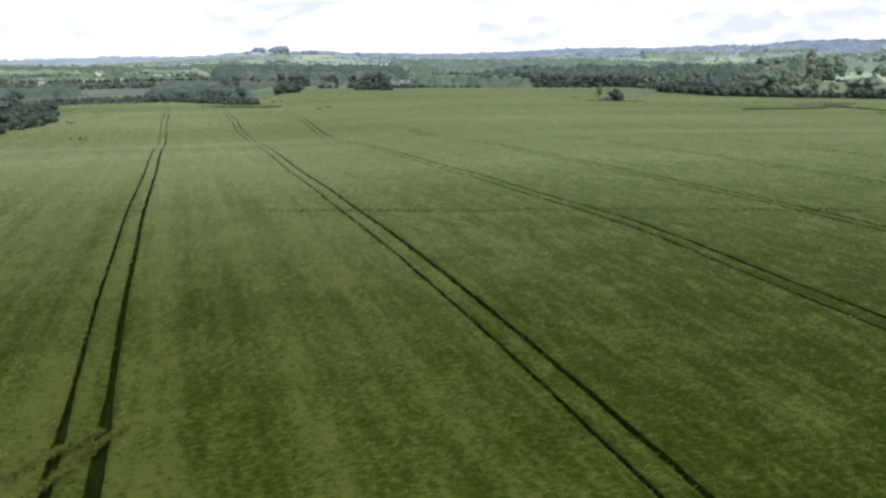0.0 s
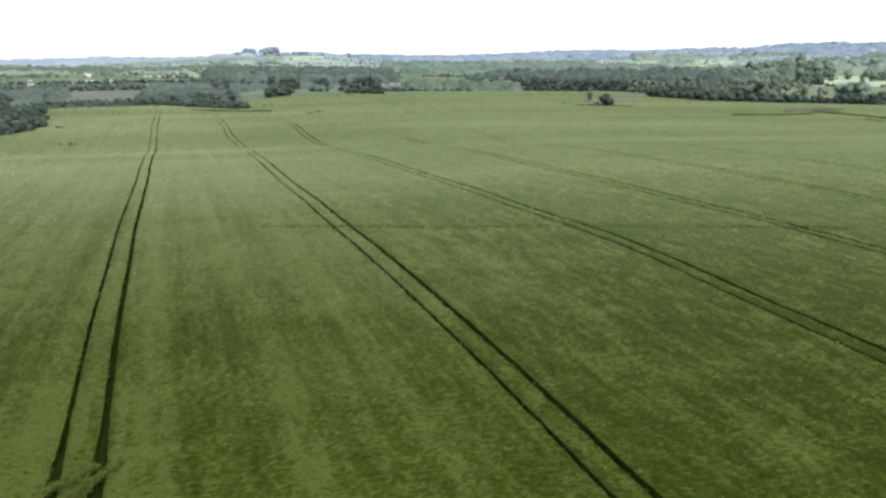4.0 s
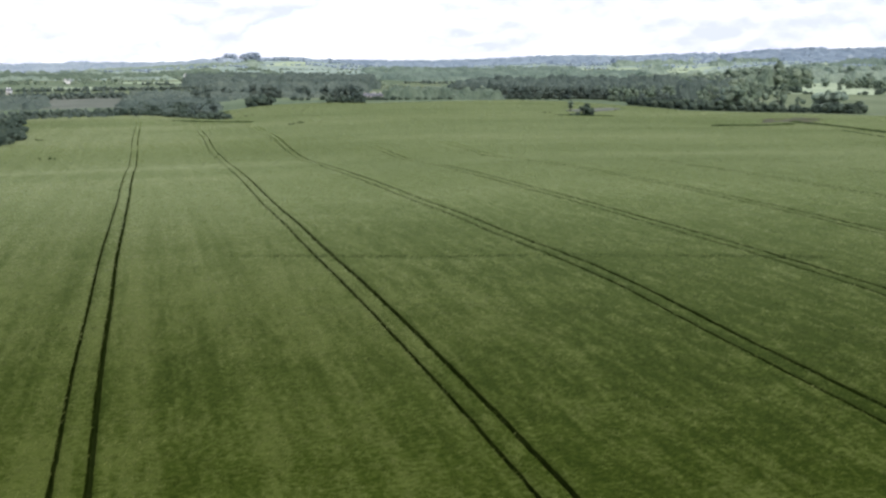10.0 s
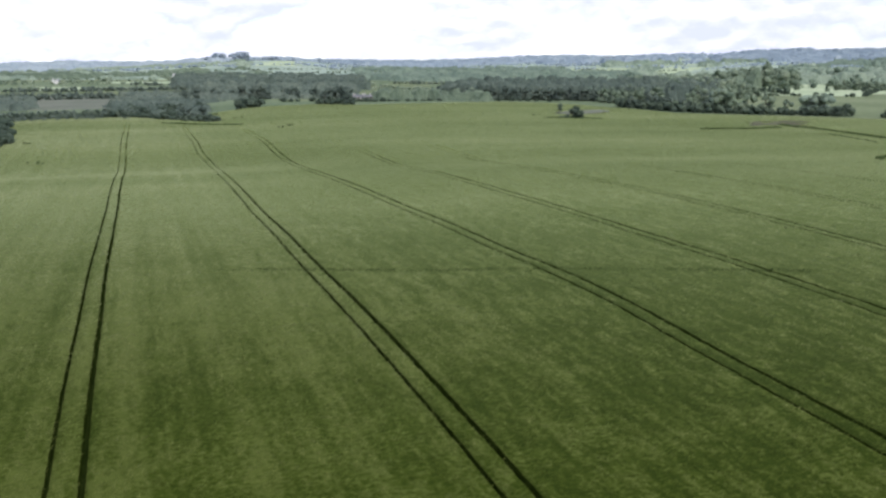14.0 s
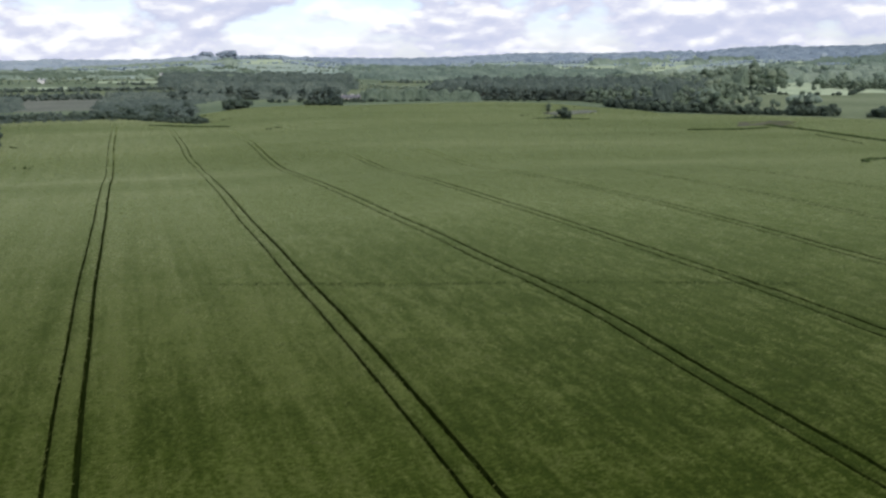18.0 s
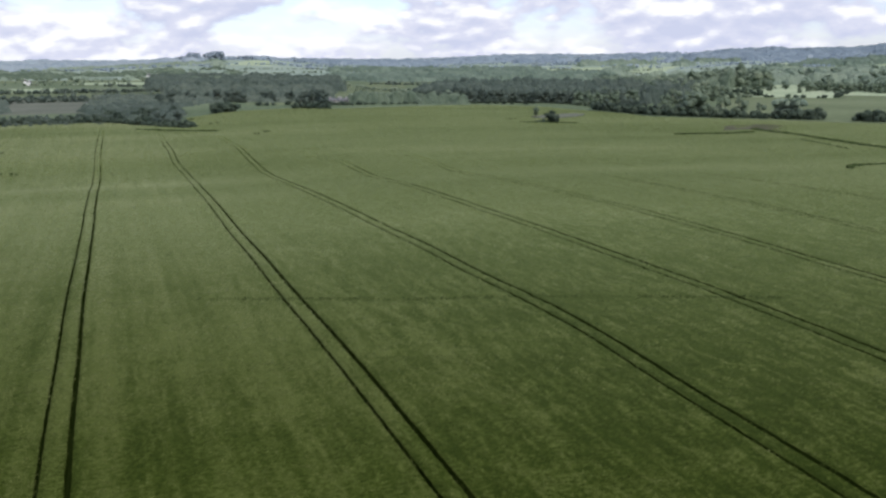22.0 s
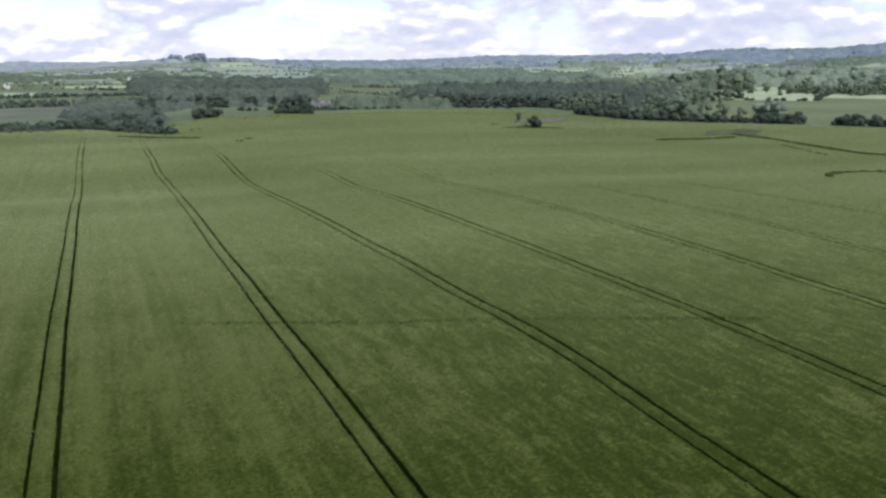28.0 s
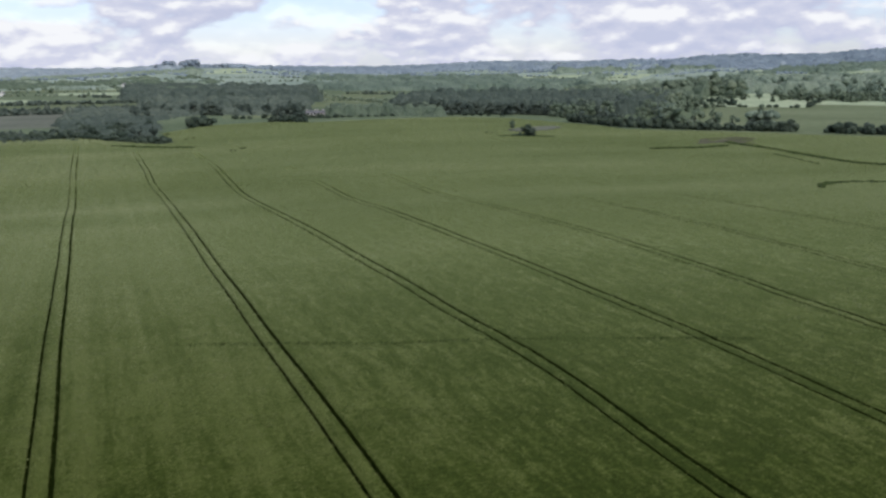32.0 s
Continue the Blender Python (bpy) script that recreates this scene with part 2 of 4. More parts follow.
LEAF_HEDGE = m_simple("hedge_leaves", (0.052, 0.076, 0.058), (0.084, 0.114, 0.086), (0.122, 0.156, 0.112), (0.09, 1.0), 0.8, 0.3, island=True)
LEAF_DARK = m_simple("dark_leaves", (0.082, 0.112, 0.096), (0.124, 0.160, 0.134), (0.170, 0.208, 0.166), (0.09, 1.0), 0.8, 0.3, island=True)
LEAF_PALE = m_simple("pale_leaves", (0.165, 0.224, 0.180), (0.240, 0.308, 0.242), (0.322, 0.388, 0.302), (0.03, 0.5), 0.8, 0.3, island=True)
# the farthest leaves: blue-grey haze painted straight into their colour
LEAF_HAZED = m_simple("hazed_leaves", (0.240, 0.306, 0.366), (0.315, 0.384, 0.446), (0.405, 0.470, 0.515), (0.008, 0.08), 0.85, 0.4, island=True)
LEAF_RIDGE_HAZED = m_simple("hazed_ridge_leaves", (0.29, 0.35, 0.415), (0.355, 0.42, 0.485), (0.42, 0.48, 0.53), (0.05, 0.4), 0.85, 0.4, island=True)
BARK = m_simple("bark", (0.04, 0.035, 0.028), (0.07, 0.06, 0.05), (0.10, 0.09, 0.075), (1.0, 8.0))
RENDER_WALL = m_simple("white_render", (0.50, 0.50, 0.48), (0.58, 0.58, 0.56), (0.66, 0.66, 0.64), (0.3, 3.0))
SLATE = m_simple("slate", (0.06, 0.062, 0.07), (0.09, 0.092, 0.10), (0.13, 0.13, 0.14), (0.5, 5.0), 0.6, gloss=0.4)
DARK_GLASS = m_simple("window_glass", (0.02, 0.022, 0.026), (0.03, 0.032, 0.036), (0.04, 0.042, 0.048), (0.5, 2.0), 0.08, 0.0, gloss=0.5)


# ---- the lie of the land ----
AX = radians(TRAM)
HX, HY = -math.sin(AX), math.cos(AX)


def glide(x, xs, ys):
    """A smooth curve through a few heights."""
    xs, ys = np.array(xs, float), np.array(ys, float)
    m = np.gradient(ys, xs)
    x = np.clip(x, xs[0], xs[-1])
    i = np.clip(np.searchsorted(xs, x) - 1, 0, len(xs) - 2)
    h = xs[i + 1] - xs[i]
    t = (x - xs[i]) / h
    return (2 * t ** 3 - 3 * t ** 2 + 1) * ys[i] + (t ** 3 - 2 * t * t + t) * h * m[i] + (3 * t * t - 2 * t ** 3) * ys[i + 1] + (t ** 3 - t * t) * h * m[i + 1]


def ease(x, a, b):
    t = np.clip((x - a) / (b - a), 0, 1)
    return t * t * (3 - 2 * t)


def height(x, y):
    x, y = np.asarray(x, float), np.asarray(y, float)
    a, c = HX * x + HY * y, HY * x - HX * y
    left = glide(a, [-400,0,85,125,172,210,245,283,313,350,400,470,560,680,900], [1,-0.6,-0.7,-2.0,-4.3,-5.7,-7.5,-10.3,-10.5,-9.3,-10.3,-11.3,-12.2,-12.5,-13.5])
    right = glide(a, [-400,0,85,125,172,215,250,285,340,400,470,560,680,900], [1,-0.6,-0.7,-1.8,-3.1,-4.9,-7.1,-7.3,-8.2,-9.8,-10.2,-10,-9.8,-12.5])
    w = ease(c,25,75)
    f = left*(1-w)+right*w
    f = f-ease(c,80,320)*4.0-ease(-c,40,200)*2
    r, b = np.hypot(x, y), np.degrees(np.arctan2(x, y))
    g = glide(r, [0,500,700,1100,1600,2500,3500,4300,5000], [-10,-12,-14,-18,-22,-26,-32,-39,-60])
    hill = glide(b, [-60,-27,-18,-8,3,8,14,18,21,25,30,60], [10,-4,4,10,13,25,31,40,56,54,76,76])
    g = g+hill*ease(r,1300,4200)
    g = g+3*np.sin(x/170+1)*np.sin(y/230)*ease(r,800,1300)
    knoll = np.hypot((b+8.5)/6.0,(r-2750)/520)
    g = g+17*np.exp(-knoll**2)
    k = ease(r,650,850)
    return f*(1-k)+g*k


CROP_H = 0.75


def mesh_np(name, verts, faces, mats=(), smooth=False, slots=None):
    """A mesh from arrays: verts (n, 3) and faces (m, 3 or 4)."""
    verts, faces = np.asarray(verts, np.float32), np.asarray(faces, np.int32)
    k = faces.shape[1]
    me = bpy.data.meshes.new(name)
    me.vertices.add(len(verts))
    me.vertices.foreach_set("co", verts.ravel())
    me.loops.add(faces.size)
    me.loops.foreach_set("vertex_index", faces.ravel())
    me.polygons.add(len(faces))
    me.polygons.foreach_set("loop_start", np.arange(0, faces.size, k, dtype=np.int32))
    me.polygons.foreach_set("loop_total", np.full(len(faces), k, np.int32))
    if slots is not None:
        me.polygons.foreach_set("material_index", np.asarray(slots, np.int32))
    me.polygons.foreach_set("use_smooth", np.broadcast_to(np.asarray(smooth, bool), len(faces)).copy())
    for m in mats:
        me.materials.append(m)
    me.update(calc_edges=True)
    return me


def grid_faces(rows, cols):
    i = np.arange(rows * cols).reshape(rows, cols)
    return np.stack([i[:-1, :-1], i[:-1, 1:], i[1:, 1:], i[1:, :-1]], -1).reshape(-1, 4)


def inside(px, py, poly):
    """Whether places lie in a polygon of the plan."""
    hit = np.zeros(np.shape(px), bool)
    for (x0, y0), (x1, y1) in zip(poly, poly[1:] + poly[:1]):
        cross = (y0 > py) != (y1 > py)
        with np.errstate(divide="ignore", invalid="ignore"):
            hit ^= cross & (px < (x1 - x0) * (py - y0) / (y1 - y0) + x0)
    return hit


PARCELS = [  # bearing from, to; distance from, to; what grows there
    (-21.8, -15.8, 640, 905, 4), (-2.4, 0.3, 930, 1400, 2), (19.5, 36, 560, 1003, 2), (20, 26.2, 930, 1280, 3), (26.2, 36, 1003, 1090, 3),
    (8.6, 13.2, 1900, 2320, 3), (14.2, 16.4, 1950, 2340, 3), (23.0, 31, 2080, 2260, 3), (-17.6, -13.8, 1290, 1450, 3), (-21, -18.6, 1060, 1150, 3), (-18.9, -17.2, 1050, 1110, 3),
    (-14.6, -12.0, 1640, 1900, 3), (-8.9, -6.4, 2330, 2700, 3), (-6.4, -3.2, 2500, 2740, 2), (-4.8, -1.0, 1760, 2050, 2), (-24, -21.5, 780, 1000, 2), (-8, -3, 655, 700, 2)]


def skewed(x, y):
    """The lay of the hedged fields, turned and bent a little."""
    u = 0.92 * x + 0.39 * y + 60 * np.sin(y / 420)
    v = -0.39 * x + 0.92 * y + 50 * np.sin(x / 380 + 1)
    return u, v


def parcel_kind(x, y):
    u, v = skewed(x, y)
    i, j = np.floor(u / 230).astype(int), np.floor(v / 210).astype(int)
    pick = (i * 73 + j * 151 + i * j * 7) % 11
    kind = np.choose(np.clip(pick, 0, 10), [1, 2, 1, 1, 1, 2, 2, 1, 3, 1, 2])
    r, b = np.hypot(x, y), np.degrees(np.arctan2(x, y))
    kind = np.where(r < 900, 1, kind)
    for b0, b1, r0, r1, k in PARCELS:
        b0, b1 = b0 + 0.004 * (r - r0), b1 + 0.004 * (r - r0)
        kind = np.where((b > b0) & (b < b1) & (r > r0) & (r < r1), k, kind)
    # fields beyond 1700 m take the haze-coloured pasture
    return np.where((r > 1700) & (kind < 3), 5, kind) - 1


def open_field(x, y):
    """Whether a place lies in a field that stands clear of trees."""
    r, b = np.hypot(x, y), np.degrees(np.arctan2(x, y))
    clear = np.zeros(np.shape(x), bool)
    for b0, b1, r0, r1, k in PARCELS:
        clear |= (b > b0 + 0.004 * (r - r0)) & (b < b1 + 0.004 * (r - r0)) & (r > r0) & (r < r1)
    return clear


def build_ground():
    bear = np.radians(np.concatenate([np.arange(-180, -40, 5), np.arange(-40, 48, 0.4), np.arange(48, 180.1, 5)]))
    rad = np.concatenate([[0.0], np.geomspace(8, 500, 60), np.geomspace(505, 4950, 220)])
    b, r = np.meshgrid(bear, rad)
    x, y = r * np.sin(b), r * np.cos(b)
    v = np.stack([x, y, height(x, y)], -1).reshape(-1, 3)
    f = grid_faces(*b.shape)[:, ::-1]
    mid = v[f].mean(1)
    ob = new("ground", mesh_np("ground", v, f, [GRASS, PASTURE, HAY, MARSH, HAZED_PASTURE], True, parcel_kind(mid[:, 0], mid[:, 1])))
    return tagged(ob, "green farmland rolling away to low hills", "ground", kind="structure")


build_ground()

# outline of the crop, in plan
FIELD = [(-260, -120), (-225, 250), (-150, 300), (-140, 330), (-165, 395), (-198, 470), (-198, 508), (-150, 520), (-97, 474), (-92, 482),
         (-112, 548), (-95, 574), (-58, 606), (-30, 606), (10, 640), (70, 690), (112, 680), (160, 600), (168, 575), (225, 545),
         (300, 498), (420, 430), (420, -120)]


GAP = [(-30, 107.8), (-9, 105.6), (4, 104.2), (14, 104.3), (37, 101.8), (60, 99)]      # a narrow miss across the drill rows
# wheel tracks: place across the field, how deep they still stand open, and how far along they can be told
TRACKS = [(-30.5, 0.25, 120), (-6.3, 1.0, 505), (18.05, 1.0, 470), (42.75, 0.95, 430), (65.9, 0.95, 340), (89.8, 0.9, 330), (114.5, 0.6, 260), (148.0, 0.5, 285)]


def value_noise(x, y, seed):
    """Smooth random heights between -1 and 1 on a unit lattice."""
    rng = np.random.RandomState(seed)
    tab = rng.uniform(-1, 1, (256, 256))
    i, j = np.floor(x).astype(int), np.floor(y).astype(int)
    u, v = x - i, y - j
    u, v = u * u * (3 - 2 * u), v * v * (3 - 2 * v)
    g = lambda a, b: tab[a % 256, b % 256]
    return (g(i, j) * (1 - u) + g(i + 1, j) * u) * (1 - v) + (g(i, j + 1) * (1 - u) + g(i + 1, j + 1) * u) * v


# how far each track strays from straight: places along the field, and the offset there
STRAY = [(-6.3, [0, 40, 63, 89, 110, 150, 200, 253, 300, 400], [0.7, 0.66, 0.44, 0.28, 0.08, -0.15, -0.4, -0.62, -0.8, -1.15]),
         (18.05, [0, 60, 75, 90, 105, 130, 165, 200, 240, 275, 300, 320, 360], [0.4, 0.42, 0.28, 0.05, -0.1, -0.1, 0.0, 0.35, 0.5, 1.2, 0.8, -0.2, -0.3]),
         (42.75, [0, 52, 60, 68, 80, 95, 110, 130, 150, 177, 230, 270, 340], [0.2, 0.25, 0.4, 0.7, 1.3, 1.2, 0.6, 0.5, 0.2, 0.0, -1.1, -1.3, -0.3]),
         (65.9, [0, 75, 85, 105, 125, 140, 160, 180, 270], [0.1, 0.1, 0.3, 0.4, 0.5, 0.4, 0.0, 0.0, 0.3]),
         (89.8, [0, 90, 100, 110, 120, 135, 160, 175, 200, 300], [-0.6, -0.5, 0.0, 1.1, 1.8, 2.3, 2.7, 2.2, 1.7, 1.7]),
         (114.5, [0, 110, 136, 154, 173, 200, 236, 300], [2.0, 2.0, 4.0, 5.0, 5.2, 6.5, 8.5, 8.5]),
         (148.0, [0, 150, 300], [1.3, 1.3, 0.3])]


def bend(a, c):
    """How far the tracks stray from straight."""
    mids = [s[0] for s in STRAY]
    out = 0.05 * np.sin(a / 21.0) + 0.03 * np.sin(a / 7.0 + 1.0)
    for k, (mid, xs, ys) in enumerate(STRAY):
        share = np.interp(c, mids, [float(k == j) for j in range(len(mids))])
        out = out + glide(a, xs, ys) * share
    return out


def crop_lumps(a, c):
    """The uneven top of the crop: drill rows, tufts and hollows."""
    k = 1 - 0.85 * ease(a, 80, 200)
    return (0.10 * value_noise(c / 1.2, a / 1.9, 1) + 0.13 * value_noise(c / 0.75 + 9, a / 0.85, 2)) * k + 0.05 * value_noise(c / 3.0, a / 9.0, 3)


def build_crop():
    cs, deep, reach = [], [], []
    wheels = [(t + s * 0.965, d, e, 1.0 + 0.18 * s) for t, d, e in TRACKS for s in (-1, 1)]        # the right wheel cuts broader than the left
    for w, d, end, broad in wheels:
        for e, z in ((-0.18, 0.0), (-0.115, d), (0.115, d), (0.18, 0.0)):
            cs.append(w + e * broad)
            deep.append(z)
            reach.append(end)
    for c in np.concatenate([np.arange(-260, -42, 3.0), np.arange(-42, 80, 0.85), np.arange(80, 440, 3.0)]):
        if min(abs(c - w[0]) for w in wheels) > 0.45:
            cs.append(c)
            deep.append(0.0)
            reach.append(1000)
    order = np.argsort(cs)
    cs, deep, reach = np.array(cs)[order], np.array(deep)[order], np.array(reach)[order]
    al = np.concatenate([np.arange(-130, 28, 6), np.arange(28, 160, 0.8), np.arange(160, 330, 1.6), np.arange(330, 800, 4.0)])
    c, a = np.meshgrid(cs, al)
    d = np.broadcast_to(deep, c.shape) * (1 - ease(a - reach, -90, 0)) * (1 - 0.5 * ease(a, 200, 300)) * np.clip(1 + 0.25 * value_noise(a / 6.0, c / 3.0, 8), 0, 1.2)
    gx, gy = HX * a + HY * c, HY * a - HX * c
    gap = np.array(GAP)
    wheel = d
    d = np.maximum(d, 0.2 * (np.abs(gy - np.interp(gx, gap[:, 0], gap[:, 1])) < 0.5) * (gx > -30) * (gx < 60) * (c > -42) * (c < 80))
    d = np.clip(d, 0, 0.97)
    rag = np.random.RandomState(4).uniform(-0.03, 0.03, c.shape)
    wide = (np.abs(c + 6.3) < 2) * ease(50 - a, 0, 7) * np.sign(c - np.where(c > -6.3, -5.33, -7.26)) * 0.14     # worn wider near the turn
    edge = (np.roll(d, 1, 1) + np.roll(d, -1, 1) + d) > 0.05
    cc = c + bend(a, c) + (rag + wide) * edge
    x, y = HX * a + HY * cc, HY * a - HX * cc
    lumps = crop_lumps(a, cc) * np.where(edge, 0.3, 1.0)
    z = height(x, y) + CROP_H * 0.7 * (1 - d) + lumps * (1 - d)
    f = grid_faces(*c.shape)[:, ::-1]
    mid = np.stack([x, y], -1).reshape(-1, 2)[f].mean(1)
    f = f[inside(mid[:, 0], mid[:, 1], FIELD)]
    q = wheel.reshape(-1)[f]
    # track walls take the shade-darkened stems, floors the near-black soil
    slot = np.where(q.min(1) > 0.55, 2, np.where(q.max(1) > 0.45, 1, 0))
    ob = new("barley_field", mesh_np("barley_field", np.stack([x, y, z], -1).reshape(-1, 3), f, [CROP, SHADED_STEMS, SOIL], slot == 0, slot))
    return tagged(ob, "green barley crop with parallel dark wheel tracks", "crop field", kind="structure")


barley_field = build_crop()


def wheel_gap(x, y, half, wider):
    """Whether a place lies in a wheel track."""
    a, c = HX * x + HY * y, HY * x - HX * y
    c = c - bend(a, c)
    gap = np.zeros(x.shape, bool)
    for t, d, end in TRACKS:
        for w in (t - 0.965, t + 0.965):
            gap |= (np.abs(c - w) < half + (0.03 if w > t else -0.03) + (wider if t > 30 else 0.0) + 0.12 * ease(50 - a, 0, 7) * (t == -6.3)) & (a < end + 45 * value_noise(a / 9.0, a * 0 + t, 5) - 25) & (d > 0.3)
    return gap


BALD = [(176, 470), (190, 503), (214, 512), (222, 500), (208, 478), (204, 455), (196, 452), (192, 478)]


def blades(rng, x, y, z, tall, wide, lean):
    """Leaning three-cornered leaves and ears, all in one mesh."""
    n = len(x)
    u = rng.uniform(0, 6.28, n)
    h = tall * rng.uniform(0.65, 1.15, n)
    w = wide * rng.uniform(0.6, 1.3, n)
    wind = np.radians(-10) + rng.normal(0, 0.8, n)
    k = lean * h * rng.uniform(0.2, 1.4, n)
    dx, dy = w * np.cos(u), w * np.sin(u)
    tx, ty = x + k * np.cos(wind), y + k * np.sin(wind)
    # the ear is broad above and narrow at its foot
    p = [np.stack([tx - dx, ty - dy, z + h * rng.uniform(0.8, 1.0, n)], -1), np.stack([x, y, z], -1), np.stack([tx + dx, ty + dy, z + h], -1)]
    return np.stack(p, 1).reshape(-1, 3), np.arange(3 * n).reshape(-1, 3)


def build_ears():
    """The ears and flag leaves of the crop; single near the drone, gathered in broader tufts farther off."""
    rng = np.random.RandomState(21)
    xs, ys, ss = [], [], []
    edges = np.concatenate([[32.0], np.geomspace(50, 720, 22)])
    for r0, r1 in zip(edges, edges[1:]):
        far = max(1.0, (r0 + r1) / 100)
        s = far ** 0.66
        dens = (50 if r1 < 85 else 30) / s * (1.0 if r1 < 310 else (300 / r1) ** 1.2)
        n = int(dens * radians(65) / 2 * (r1 ** 2 - r0 ** 2))
        b, r = np.radians(rng.uniform(-29.5, 35.5, n)), np.sqrt(rng.uniform(r0 ** 2, r1 ** 2, n))
        xs.append(r * np.sin(b)), ys.append(r * np.cos(b)), ss.append(np.full(n, far ** 1.1 * (1.0 if r1 < 310 else (r1 / 300) ** 0.5)))
    b, r = rng.uniform(0, 6.28, 70000), 40 * np.sqrt(rng.uniform(0, 1, 70000))      # round the drone's own place
    out = (r < 32) | (np.cos(b) * r < 0)
    xs.append((r * np.sin(b))[out]), ys.append((r * np.cos(b))[out]), ss.append(np.ones(out.sum()))
    x, y, s = np.concatenate(xs), np.concatenate(ys), np.concatenate(ss)
    g = np.array(GAP)
    miss = (np.abs(y - np.interp(x, g[:, 0], g[:, 1])) < 0.25) & (x > -30) & (x < 60) & (value_noise(x / 5.0, x * 0, 9) > -0.55)
    a, c = HX * x + HY * y, HY * x - HX * y
    thick = (0.75 * value_noise(c / 0.7, a / 0.8, 6) + 0.40 * value_noise(c / 1.9, a / 6.0, 7)) * (1 - 0.8 * ease(a, 80, 200)) + rng.uniform(-0.7, 0.7, len(x))
    keep = ~wheel_gap(x, y, 0.21 + 0.008 * s, 0.06 + 0.010 * s) & ~miss & (thick > -0.36 - 0.19 * ease(a, 70, 150)) & inside(x, y, FIELD) & ~inside(x, y, BALD)
    x, y, s = x[keep], y[keep], s[keep]
    a, c = a[keep], c[keep]
    v, f = blades(rng, x, y, height(x, y) + CROP_H * 0.62 + crop_lumps(a, c), 0.17 + 0.012 * np.minimum(s, 8), 0.019 * s, 1.3)
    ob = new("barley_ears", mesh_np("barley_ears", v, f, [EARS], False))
    ob.parent = barley_field
    return tagged(ob, kind="stuff")


build_ears()


def build_dark_row():
    """An uneven row of dark blades added along the drill miss, standing in for the shade in the gap."""
    rng = np.random.RandomState(23)
    g = np.array(GAP)
    x = rng.uniform(-22, 46, 1700)
    x = x[value_noise(x / 7.0, x * 0, 9) + rng.uniform(-0.3, 0.3, len(x)) > -0.9]
    y = np.interp(x, g[:, 0], g[:, 1]) + rng.normal(0, 0.16, len(x)) + 0.15 * value_noise(x / 2.0, x * 0 + 3, 9)
    v, f = blades(rng, x, y, height(x, y) + CROP_H * 0.55, 0.42, 0.02, 0.5)
    ob = new("late_row", mesh_np("late_row", v, f, [SEDGE], False))
    ob.parent = barley_field
    return tagged(ob, kind="stuff")


build_dark_row()


def build_laid():
    """Pale barley pressed down where wheels once turned off the track."""
    rng = np.random.RandomState(22)
    xs, ys = [], []
    for path in ([(-16.5, 41.4), (-17.0, 39.9), (-17.7, 39.1), (-18.6, 36.2), (-20.0, 33.5)], [(-15.2, 42.4), (-15.8, 40.8), (-16.2, 38.8), (-16.6, 36.6), (-17.1, 34.5)]):
        p = np.array(path)
        t = rng.uniform(0, 4, 2600)
        off = rng.normal(0, 0.15, len(t))
        xs.append(np.interp(t, range(5), p[:, 0]) + off), ys.append(np.interp(t, range(5), p[:, 1]) - off * 0.4)
    x, y = np.concatenate(xs), np.concatenate(ys)
    v, f = blades(rng, x, y, height(x, y) + CROP_H * 0.66, 0.12, 0.03, 2.2)
    return tagged(new("laid_barley", mesh_np("laid_barley", v, f, [LAID], False)), "pale flattened barley where wheels turned", "crop", kind="stuff")


build_laid()

# ---- trees ----
def ico_arrays(sub):
    bm = bmesh.new()
    bmesh.ops.create_icosphere(bm, subdivisions=sub, radius=1.0)
    v = np.array([p.co[:] for p in bm.verts])
    f = np.array([[q.index for q in p.verts] for p in bm.faces])
    bm.free()
    return v, f


ICO = {s: ico_arrays(s) for s in (1, 2)}


def clumps(rng, centres, radii, sub, jitter=0.22, flat=0.85):
    """Many small uneven leaf clumps in one pair of arrays."""
    v, f = ICO[sub]
    n, k = len(centres), len(v)
    rough = 1 + rng.uniform(-jitter, jitter, (n, k, 1))
    size = np.stack([radii * rng.uniform(0.85, 1.15, n), radii * rng.uniform(0.85, 1.15, n), radii * flat], -1)[:, None, :]
    turn = rng.uniform(0, 6.28, n)
    ca, sa = np.cos(turn)[:, None], np.sin(turn)[:, None]
    w = np.stack([v[None, :, 0] * ca - v[None, :, 1] * sa, v[None, :, 0] * sa + v[None, :, 1] * ca, np.broadcast_to(v[None, :, 2], (n, k))], -1)
    out = (w * rough * size + np.asarray(centres)[:, None, :]).reshape(-1, 3)
    return out, (f[None] + (np.arange(n) * k)[:, None, None]).reshape(-1, 3)


def leaves(rng, centres, reach, size):
    """Loose three-cornered sprays of leaves round given places."""
    n = len(centres)
    d = rng.normal(0, 1, (n, 3))
    d /= np.linalg.norm(d, axis=1)[:, None]
    c = centres + d * (reach * rng.uniform(0.75, 1.25, n))[:, None] * np.array([1, 1, 0.9])
    p = c[:, None, :] + rng.normal(0, 0.55, (n, 3, 3)) * np.broadcast_to(size, n)[:, None, None] * np.array([1, 1, 0.7])
    return p.reshape(-1, 3), np.arange(3 * n).reshape(-1, 3)


